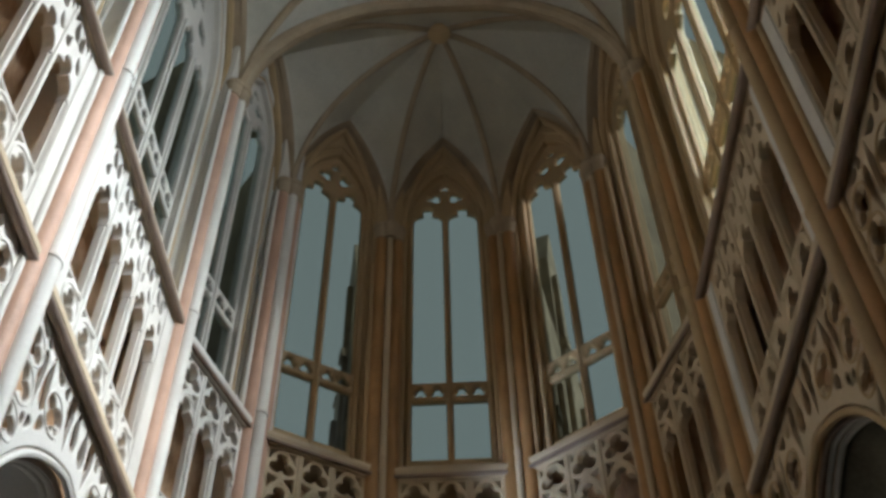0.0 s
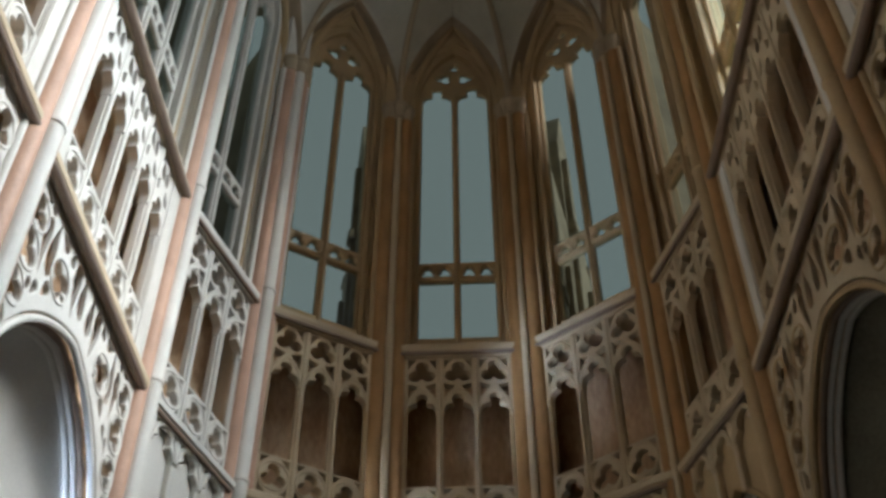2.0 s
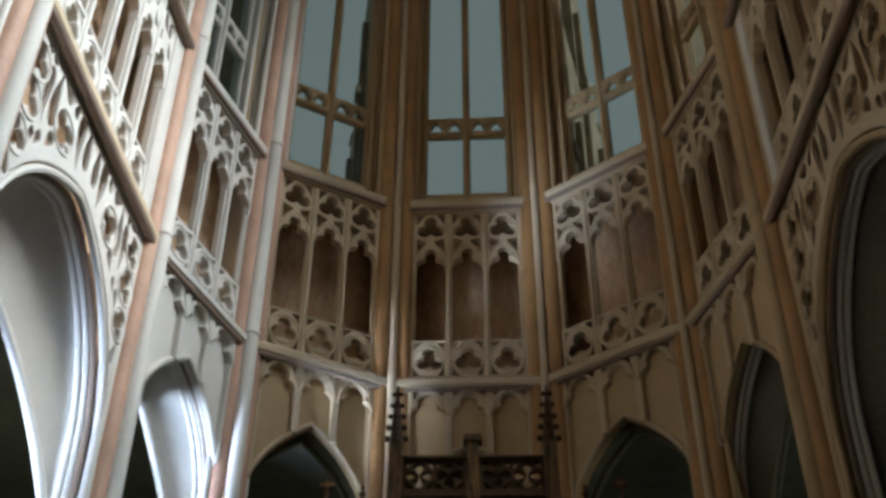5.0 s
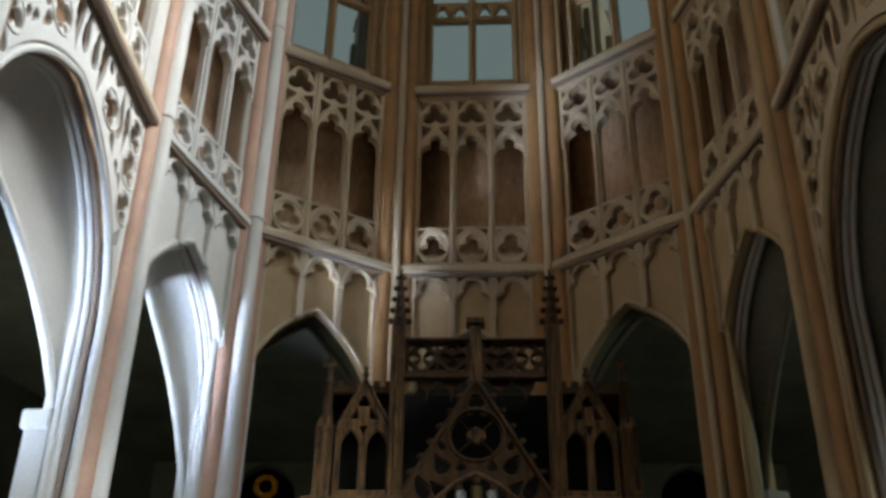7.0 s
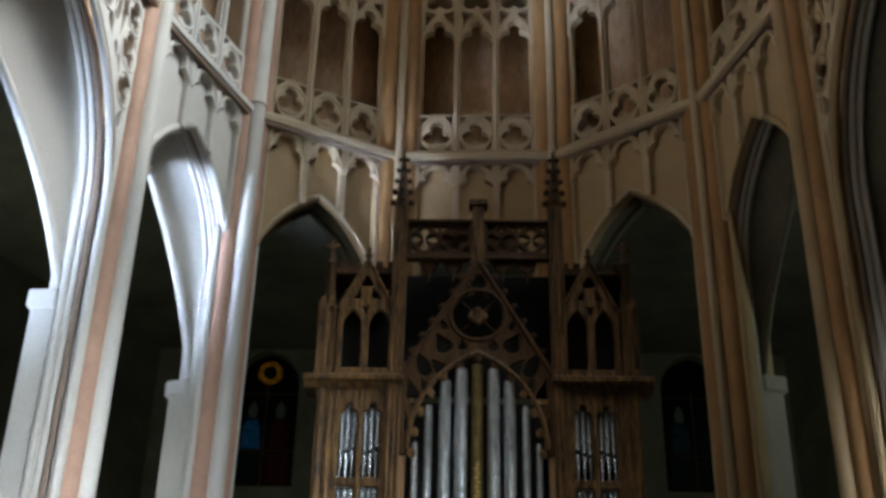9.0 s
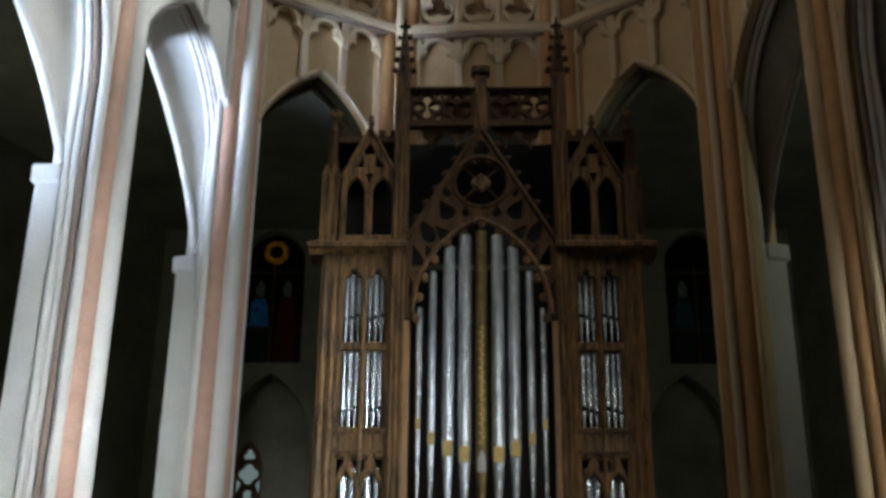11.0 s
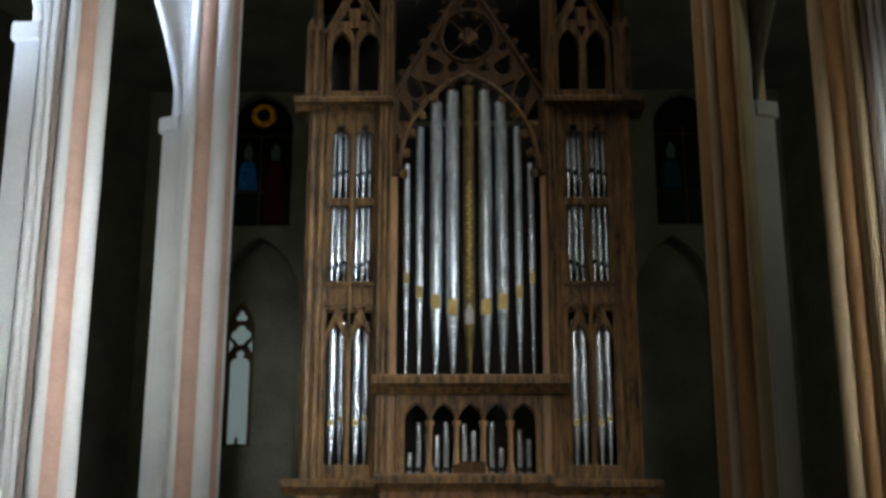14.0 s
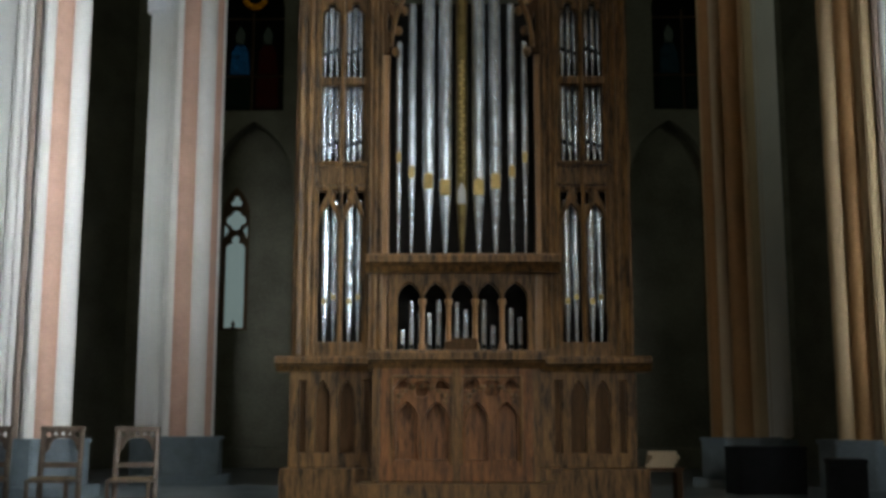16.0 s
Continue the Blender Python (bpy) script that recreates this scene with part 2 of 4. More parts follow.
def lathe_bm(profile, segs=20, bm=None, x=0.0, y=0.0):
    """Rings of (radius, z) turned round the z axis."""
    own = bm or bmesh.new()
    rings = [[own.verts.new((x + r * math.cos(2 * math.pi * k / segs), y + r * math.sin(2 * math.pi * k / segs), z)) for k in range(segs)] for r, z in profile]
    for lo, hi in zip(rings, rings[1:]):
        for k in range(segs):
            own.faces.new((lo[k], lo[(k + 1) % segs], hi[(k + 1) % segs], hi[k]))
    own.faces.new(rings[0][::-1])
    own.faces.new(rings[-1])
    return own


def tube_bm(pts, radius, segs=8, closed=False, bm=None):
    """A round bar along points."""
    own = bm or bmesh.new()
    pts = [Vector(p) for p in pts]
    n = len(pts)
    rings = []
    side = None
    for i, p in enumerate(pts):
        q0, q1 = (pts[i - 1], pts[(i + 1) % n]) if closed else (pts[max(i - 1, 0)], pts[min(i + 1, n - 1)])
        d = (q1 - q0).normalized()
        if side is None:
            side = d.orthogonal().normalized()
        side = (side - d * side.dot(d)).normalized()
        other = d.cross(side)
        r = radius[i] if isinstance(radius, (list, tuple)) else radius
        rings.append([own.verts.new(p + r * (math.cos(2 * math.pi * k / segs) * side + math.sin(2 * math.pi * k / segs) * other)) for k in range(segs)])
    for i in range(n if closed else n - 1):
        lo, hi = rings[i], rings[(i + 1) % n]
        for k in range(segs):
            own.faces.new((lo[k], lo[(k + 1) % segs], hi[(k + 1) % segs], hi[k]))
    if not closed:
        own.faces.new(rings[0][::-1])
        own.faces.new(rings[-1])
    return own


# ---- flat outlines ----
def foil(cx, cy, r, n=3, turn=90.0, lobe=0.52, reach=0.5, steps=42):
    """The outline of n round lobes that meet in cusps."""
    pts = []
    for i in range(steps):
        a = 2 * math.pi * i / steps
        best = 0.12 * r
        for k in range(n):
            d = a - radians(turn + 360 * k / n)
            s = math.sin(d) * reach * r
            if abs(s) < lobe * r:
                best = max(best, math.cos(d) * reach * r + math.sqrt((lobe * r) ** 2 - s * s))
        pts.append((cx + best * math.cos(a), cy + best * math.sin(a)))
    return pts


def ring(cx, cy, r, steps=28):
    return [(cx + r * math.cos(2 * math.pi * i / steps), cy + r * math.sin(2 * math.pi * i / steps)) for i in range(steps)]


def pointed(cx, half, spring, rise, steps=12):
    """A two-centred arch from its right foot over the apex to its left foot."""
    big = (half * half + rise * rise) / (2 * half)
    top = math.asin(min(1, rise / big))
    if rise > big:
        top = math.pi - top
    right = [(cx + half - big + big * math.cos(top * i / steps), spring + big * math.sin(top * i / steps)) for i in range(steps + 1)]
    right[-1] = (cx, spring + rise)
    return right + [(2 * cx - x, y) for x, y in reversed(right[:-1])]


def cusped(cx, half, spring, steps=7):
    """A trefoiled head, from its right foot to its left foot: two side lobes and a round top lobe."""
    right = []
    for i in range(steps + 1):
        a = radians(84 * i / steps)
        right.append((cx + half * (0.30 + 0.70 * math.cos(a)), spring + 0.66 * half * math.sin(a)))
    for i in range(steps + 1):
        a = radians(-42 + 132 * i / steps)
        right.append((cx + 0.42 * half * math.cos(a), spring + 1.0 * half + 0.44 * half * math.sin(a)))
    right[0] = (cx + half, spring)
    return right + [(2 * cx - x, y) for x, y in reversed(right[:-1])]


def lobed(cx, half, spring, steps=7):
    """A trefoiled head with a broad round top lobe, from its right foot to its left foot."""
    right = []
    for i in range(steps + 1):
        a = radians(72 * i / steps)
        right.append((cx + half * (0.5 + 0.5 * math.cos(a)), spring + 0.5 * half * math.sin(a)))
    for i in range(steps + 1):
        a = radians(-26 + 116 * i / steps)
        right.append((cx + 0.58 * half * math.cos(a), spring + half * (0.78 + 0.58 * math.sin(a))))
    return right + [(2 * cx - x, y) for x, y in reversed(right[:-1])]


def teardrop(cx, cy, length, width, turn, bend=0.0, steps=18):
    """A dagger of flowing tracery, its point along turn degrees."""
    pts = []
    for i in range(steps):
        a = 2 * math.pi * i / steps
        x = 0.5 * length * math.cos(a)
        y = 0.5 * width * math.sin(a) * (1 - 0.75 * math.cos(a)) / 1.1 + bend * x * x
        c, s = math.cos(radians(turn)), math.sin(radians(turn))
        pts.append((cx + c * x - s * y, cy + s * x + c * y))
    return pts


def tri(x0, y0, x1, y1, x2, y2):
    return [(x0, y0), (x1, y1), (x2, y2)]


def rect(x0, x1, y0, y1):
    return [(x0, y0), (x1, y0), (x1, y1), (x0, y1)]


# ---- the plan ----
# feet of the clustered columns, from the left nave side round the apse to the right
FEET = [(-6.30, -8.4), (-6.10, -2.6), (-5.80, 3.2), (-5.54, 8.9), (-5.27, 14.45), (-4.20, 17.55), (-1.50, 19.12),
        (1.66, 19.02), (4.20, 17.05), (5.06, 14.1), (5.16, 8.3), (4.97, 2.6), (4.92, -3.0), (4.86, -8.8)]
NAMES = ["nave_far_left", "nave_mid_left", "nave_left", "choir_left", "apse_left", "apse_diagonal_left", "apse_middle",
         "apse_diagonal_right", "apse_right", "choir_right", "nave_right", "nave_mid_right", "nave_far_right"]
Z_STRING, Z_SILL, Z_CAP, Z_TOP = 13.45, 18.3, 26.2, 31.2
Z_FLOORTRI = 13.18
CENTRE = Vector((0.03, 15.6, 31.9))


def bay_matrix(p, q):
    u = Vector((q[0] - p[0], q[1] - p[1], 0)).normalized()
    z = Vector((0, 0, 1))
    w = u.cross(z)
    return Matrix(((u.x, z.x, w.x, p[0]), (u.y, z.y, w.y, p[1]), (u.z, z.z, w.z, 0), (0, 0, 0, 1)))


def rear_web(L, wall, half, spring, rise, wide, east, dim):
    """The vault web behind an arch, from its edge back and down to a rib that springs from the imposts."""
    cx = L / 2
    face = -0.2 if east else -0.42
    low = spring - 0.05 if east else 8.0
    # dim webs get the darker plaster, which puts their shade into the colour
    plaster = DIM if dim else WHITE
    front = pointed(cx, half, spring, rise, 16)
    back = pointed(cx, half * 1.02, low, (spring + rise - low) * (0.98 if east else 0.70 if wide else 0.84), 16)
    n = len(front)
    near, far = (0.45, 1.1) if wide else (0.45, 0.55) if east else (0.45, 0.85)
    rim = []
    for i, (x, z) in enumerate(back):
        k = 1 - abs(2 * i / (n - 1) - 1)
        rim.append(Vector((x, z, -near - (far - near) * math.sin(k * math.pi / 2))))
    edge = [Vector((x, z, face)) for x, z in front]
    bm = bmesh.new()
    rows = []
    for j in range(9):
        t = j / 8
        row = []
        for p, r in zip(edge, rim):
            v = p.lerp(r, t)
            v.y += (0.04 if east else 0.18) * math.sin(math.pi * t)
            row.append(bm.verts.new(v))
        rows.append(row)
    for r0, r1 in zip(rows, rows[1:]):
        for i in range(n - 1):
            bm.faces.new((r0[i], r0[i + 1], r1[i + 1], r1[i]))
    part("vault_web", bm, plaster, wall, "smooth plaster web behind the arch", smooth=True)
    part("rear_rib", tube_bm(rim, 0.075, 10), plaster, wall, smooth=True)
    # straight reveals between the arch and the imposts, and the jambs below them
    for s in (-1, 1):
        x = cx + s * half
        reveal = box_bm(min(x, x + s * 0.06), max(x, x + s * 0.06), low, spring, -near, face + 0.02, 0)
        part("reveal", reveal, plaster, wall)
        part("jamb", box_bm(min(x, x + s * 0.3), max(x, x + s * 0.3), 0.84, 7.99, -near - 0.35, face + 0.01, 0.03), WHITE, wall)
        part("jamb_plinth", box_bm(min(x - s * 0.04, x + s * 0.3), max(x - s * 0.04, x + s * 0.3), 0.0, 0.83, -near - 0.39, face + 0.01, 0.02), GREY, wall, "blue-grey stone plinth")
        part("impost", box_bm(min(x - s * 0.05, x + s * 0.2), max(x - s * 0.05, x + s * 0.2), 7.72, 8.0, -0.4 - near, face - 0.01, 0.025), WHITE, wall)


def arcade(L, name, m, half, spring, rise, wide):
    cx = L / 2
    arch = pointed(cx, half, spring, rise, 16)
    outline = [(0, 0), (cx - half, 0)] + arch[::-1] + [(cx + half, 0), (L, 0), (L, Z_FLOORTRI), (0, Z_FLOORTRI)]
    east = name in ("apse_diagonal_left", "apse_middle", "apse_diagonal_right")
    face, deep = (-0.2, 0.15) if east else (-0.42, 0.12 if wide else 0.37)
    # lit left bays are white, the others cream: side light in the colour
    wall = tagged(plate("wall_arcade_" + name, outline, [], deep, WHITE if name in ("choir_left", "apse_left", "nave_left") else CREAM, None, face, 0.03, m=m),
                  "cream limewashed arcade wall with a pointed arch", "wall", kind="structure")
    # rounded mouldings that follow the arch down to the floor
    path = [(cx + half, 0.8)] + arch + [(cx - half, 0.8)]
    # edge roll follows the same lit and shaded colours
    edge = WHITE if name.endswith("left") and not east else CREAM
    rolls = ((0.06, -0.04, 0.05, PALE), (0.02, -0.17, 0.035, CREAM)) if east else ((0.07, -0.03, 0.06, edge), (0.03, -0.16, 0.045, TAUPE), (0.02, -0.26, 0.05, WHITE), (0.0, -0.37, 0.05, WHITE))
    for off, w, r, mat in rolls:
        pts = []
        for x, y in path:
            k = (half + off) / half
            pts.append((cx + (x - cx) * k, spring + (y - spring) * (1 + off / rise) if y > spring else y, w))
        part("moulding", tube_bm(pts, r, 8), mat, wall, smooth=True)
    # east and right webs are the same plaster, coloured for shade
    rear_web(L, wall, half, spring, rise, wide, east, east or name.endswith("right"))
    return wall


def blind_arcade(L, name, m, lights, c, half, spring, rise):
    u0, u1 = c, L - c
    step = (u1 - u0) / lights
    bar = 0.07
    # white here gives the brighter light on the left apse bay
    STONE = WHITE if name == "apse_left" else PALE
    zb, zt = 12.60, Z_FLOORTRI
    pts = [(u0, zt), (u0, zb)]
    for i in range(lights):
        a, b = u0 + i * step + (bar if i else 0.03), u0 + (i + 1) * step - (bar if i < lights - 1 else 0.03)
        mid, h = (a + b) / 2, (b - a) / 2
        pts += [(a, zb)] + lobed(mid, h, zb + 0.02)[::-1] + [(b, zb)]
    pts += [(u1, zb), (u1, zt)]
    holes = []
    for i in range(lights):
        a, b = u0 + i * step, u0 + (i + 1) * step
        for s, e in ((1, a), (-1, b)):
            holes.append([(e + s * 0.09, zt - 0.05), (e + s * 0.24, zt - 0.05), (e + s * 0.17, zt - 0.10), (e + s * 0.12, zt - 0.17), (e + s * 0.09, zt - 0.27)][::s])
    screen = tagged(plate("blind_arcade", pts, holes, 0.14, STONE, None, -0.05, 0.012, m=m),
                    "cream stone blind arcade with trefoil heads above the arch", "tracery", kind="structure")
    for i in range(lights):
        a, b = u0 + i * step + bar, u0 + (i + 1) * step - bar
        mid, h = (a + b) / 2, (b - a) / 2
        hood = [(x, min(z, zt - 0.03), 0.09) for x, z in pointed(mid, h + 0.03, zb + 0.05, zt - zb - 0.08, 8)]
        part("hood_roll", tube_bm(hood, 0.028, 6), STONE, screen, smooth=True)
    for i in range(lights + 1):
        x = min(max(u0 + i * step, u0 + 0.03), u1 - 0.03)
        d = abs(x - L / 2)
        big = (half * half + rise * rise) / (2 * half)
        z0 = spring + math.sqrt(max(0, big * big - (d + big - half) ** 2)) if d < half else spring
        w = bar if 0 < i < lights else 0.03
        part("mullion", box_bm(x - w, x + w, z0 + 0.03, zb + 0.02, -0.05, 0.07, 0.015), STONE, screen)
    return screen


def flowing_spandrel(L, name, m, c, half, spring, rise):
    """Pierced flowing tracery on both sides of a wide arch."""
    cx = L / 2
    arch = pointed(cx, half + 0.16, spring, rise + 0.14, 16)
    outline = [(c, spring - 1.2), (cx - half - 0.16, spring - 1.2)] + arch[::-1] + [(cx + half + 0.16, spring - 1.2), (L - c, spring - 1.2), (L - c, Z_FLOORTRI), (c, Z_FLOORTRI)]
    holes, rolls = [], []
    for s in (-1, 1):
        def h(dx, z, le, wi, tu, be=0.0):
            pts = teardrop(0, 0, le, wi, tu, be)
            holes.append([(cx + s * (dx + x), z + y) for x, y in pts])

        def knot(dx, z, r, tu):
            # a round of three mouchettes with eyelets in its corners
            holes.append([(cx + s * (dx + x), z + y) for x, y in foil(0, 0, r * 1.04, 3, tu, 0.47, 0.50)])
            rolls.append([(cx + s * (dx + r * 1.08 * math.cos(a * math.pi / 12)), z + r * 1.08 * math.sin(a * math.pi / 12), 0.03) for a in range(24)])

        h(0.20, 12.72, 0.76, 0.24, 90, 0.10)
        h(0.50, 12.60, 0.96, 0.26, 266, -0.12)
        h(0.78, 12.92, 0.30, 0.16, 100)
        knot(1.02, 12.30, 0.30, 40)
        h(1.15, 12.92, 0.36, 0.20, 20)
        h(0.80, 12.14, 0.22, 0.12, 240)
        h(1.32, 11.86, 0.34, 0.18, 300)
        h(1.44, 12.52, 0.98, 0.24, 92, 0.14)
        h(1.70, 12.36, 0.98, 0.22, 268, -0.12)
        h(1.72, 13.00, 0.22, 0.14, 90)
        knot(2.08, 12.58, 0.27, 80)
        h(1.98, 13.02, 0.30, 0.14, 10)
        h(1.62, 11.62, 0.30, 0.13, 290)
        knot(2.07, 11.94, 0.29, 200)
        knot(2.11, 11.26, 0.26, 60)
        h(1.80, 11.50, 0.32, 0.12, 285)
        h(2.16, 10.78, 0.40, 0.17, 70)
        h(2.33, 10.82, 0.44, 0.12, 268)
        h(2.34, 10.22, 0.62, 0.11, 88)
    # the left spandrel is whiter for the light that falls on it
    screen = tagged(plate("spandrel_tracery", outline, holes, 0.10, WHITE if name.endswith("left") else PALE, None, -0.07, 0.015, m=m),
                    "pale stone spandrel pierced with flowing teardrop tracery", "tracery", kind="structure")
    for loop in rolls:
        part("knot_roll", tube_bm(loop, 0.024, 6, True), WHITE if name.endswith("left") else CREAM, screen, smooth=True)
    # brown sheet that gives the piercings their shaded depth
    back = [(x, z) for x, z in outline]
    part("spandrel_back", bmesh_of(plate_mesh("spandrel_back", back, [], 0.03, 0.005), -0.285), BROWN, screen, "brown panel for the shade behind the tracery")
    return screen


def triforium(L, name, m, lights, c, wide):
    edge = c
    # left screens in white, as lit; the rest in the duller stone
    STONE = WHITE if name == "apse_left" or (name.endswith("left") and wide) else PALE
    c = 0.80 if wide else c
    u0, u1 = c, L - c
    step = (u1 - u0) / lights
    bar = 0.075
    rail_o = rect(u0, u1, 13.5, 14.42)
    rail_h, head_h, eyes = [], [], []
    head = [(u0, 17.78), (u0, 16.18)]
    for i in range(lights):
        a, b = u0 + i * step + bar, u0 + (i + 1) * step - bar
        mid, h = (a + b) / 2, (b - a) / 2
        r = min(h, 0.38)
        eyes.append((mid, 13.95, r * 1.0))
        rail_h.append(foil(mid, 13.93, r * 0.92, 3, 90, 0.45, 0.50))
        for sx in (-1, 1):
            for sz in (-1, 1):
                x, z = mid + sx * h * 0.97, 13.95 + sz * 0.40
                rail_h.append([(x, z), (x - sx * h * 0.52, z), (x - sx * h * 0.22, z - sz * 0.09), (x, z - sz * 0.21)][::sx * sz])
        if wide:
            for sx in (-1, 1):
                head_h.append([(mid + sx * x, z) for x, z in teardrop(0.115, 17.46, 0.44, 0.20, 80)][::sx])
                head_h.append([(mid + sx * x, z) for x, z in teardrop(0.235, 17.0, 0.34, 0.15, 110)][::sx])
        else:
            head_h.append(foil(mid, 17.36, min(h, 0.38) * 1.0, 3, 90, 0.46, 0.52))
        for sx in (-1, 1):
            x = mid + sx * h * 0.95
            head_h.append([(x, 17.73), (x - sx * 0.19, 17.73), (x - sx * 0.09, 17.62), (x, 17.46)][::-sx])
            if not wide:
                head_h.append([(x, 16.66), (x - sx * 0.08, 16.80), (x - sx * 0.19, 16.93), (x - sx * 0.23, 17.00), (x, 17.08)][::sx])
        z = 16.20
        head += [(a, z)] + cusped(mid, h, z + 0.12)[::-1] + [(b, z)]
    head += [(u1, 16.18), (u1, 17.78)]
    screen = empty("triforium_screen", m)
    tagged(screen, "cream stone triforium screen with open trefoil lights", "triforium", kind="structure")
    part("balustrade", bmesh_of(plate_mesh("balustrade", rail_o, rail_h, 0.2, 0.015), -0.2), STONE, screen)
    part("light_heads", bmesh_of(plate_mesh("light_heads", head, head_h, 0.2, 0.015), -0.2), STONE, screen)
    for x, z, r in eyes:
        part("eye_ring", tube_bm([(x + r * math.cos(a * math.pi / 12), z + r * math.sin(a * math.pi / 12), 0.0) for a in range(24)], 0.026, 6, True), STONE, screen, smooth=True)
    if not wide:
        for x, z, r in eyes:
            hood = pointed(x, r * 1.0, 16.34, 0.57, 8)
            part("hood_roll", tube_bm([(u, v, 0.0) for u, v in hood], 0.026, 6), STONE, screen, smooth=True)
    if wide:
        for x in (edge, L - edge - 0.42):
            part("jamb", box_bm(x, x + 0.42, 13.5, 17.78, -0.2, 0.02, 0.02), WHITE, screen)
    for i in range(lights + 1):
        x = u0 + i * step
        lo, hi = (x - bar, x + bar) if 0 < i < lights else ((x, x + bar) if i == 0 else (x - bar, x))
        bm = box_bm(lo, hi, 14.40, 16.22, -0.19, -0.01, 0.03)
        part("mullion", bm, STONE, screen)
        if 0 < i < lights:
            part("mullion_roll", tube_bm([(x, 13.5, 0.0), (x, 17.75, 0.0)], 0.045, 8), STONE, screen, smooth=True)
    return screen


def bmesh_of(me, w):
    bm = bmesh.new()
    bm.from_mesh(me)
    bmesh.ops.translate(bm, verts=bm.verts, vec=(0, 0, w))
    bpy.data.meshes.remove(me)
    return bm


def courses(L, name, m, c):
    # the floor of the passage with its projecting string, and the window sill
    low = sweep_bm([(13.18, -0.88), (13.18, 0.10), (13.24, 0.20), (13.36, 0.20), (13.52, 0.04), (13.52, -0.88)], 0.05, L - 0.05)
    # string and sill of the left apse bay are whitened for its light
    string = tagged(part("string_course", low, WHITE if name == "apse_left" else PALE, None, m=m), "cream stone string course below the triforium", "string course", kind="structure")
    # in narrow bays this thin bar only draws the shadow below the string
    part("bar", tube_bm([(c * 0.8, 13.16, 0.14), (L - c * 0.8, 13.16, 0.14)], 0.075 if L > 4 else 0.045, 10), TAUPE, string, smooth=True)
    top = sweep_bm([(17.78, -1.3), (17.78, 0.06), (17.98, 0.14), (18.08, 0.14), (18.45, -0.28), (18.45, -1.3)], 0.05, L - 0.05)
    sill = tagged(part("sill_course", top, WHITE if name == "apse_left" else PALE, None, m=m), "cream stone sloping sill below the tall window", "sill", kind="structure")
    # likewise a drawn line of shade below the sill in narrow bays
    part("bar", tube_bm([(c * 0.8, 17.84, 0.12), (L - c * 0.8, 17.84, 0.12)], 0.095 if L > 4 else 0.05, 10), TAUPE, sill, smooth=True)
    back = tagged(plate("wall_passage_" + name, rect(0, L, 13.0, 18.4), [], 0.3, BROWN, None, -1.25, 0.01, m=m),
                  "brown plastered back wall of the triforium passage", "wall", kind="structure")
    part("passage_floor", box_bm(0.0, L, 12.95, 13.17, -1.25, -0.85, 0), BROWN, back)


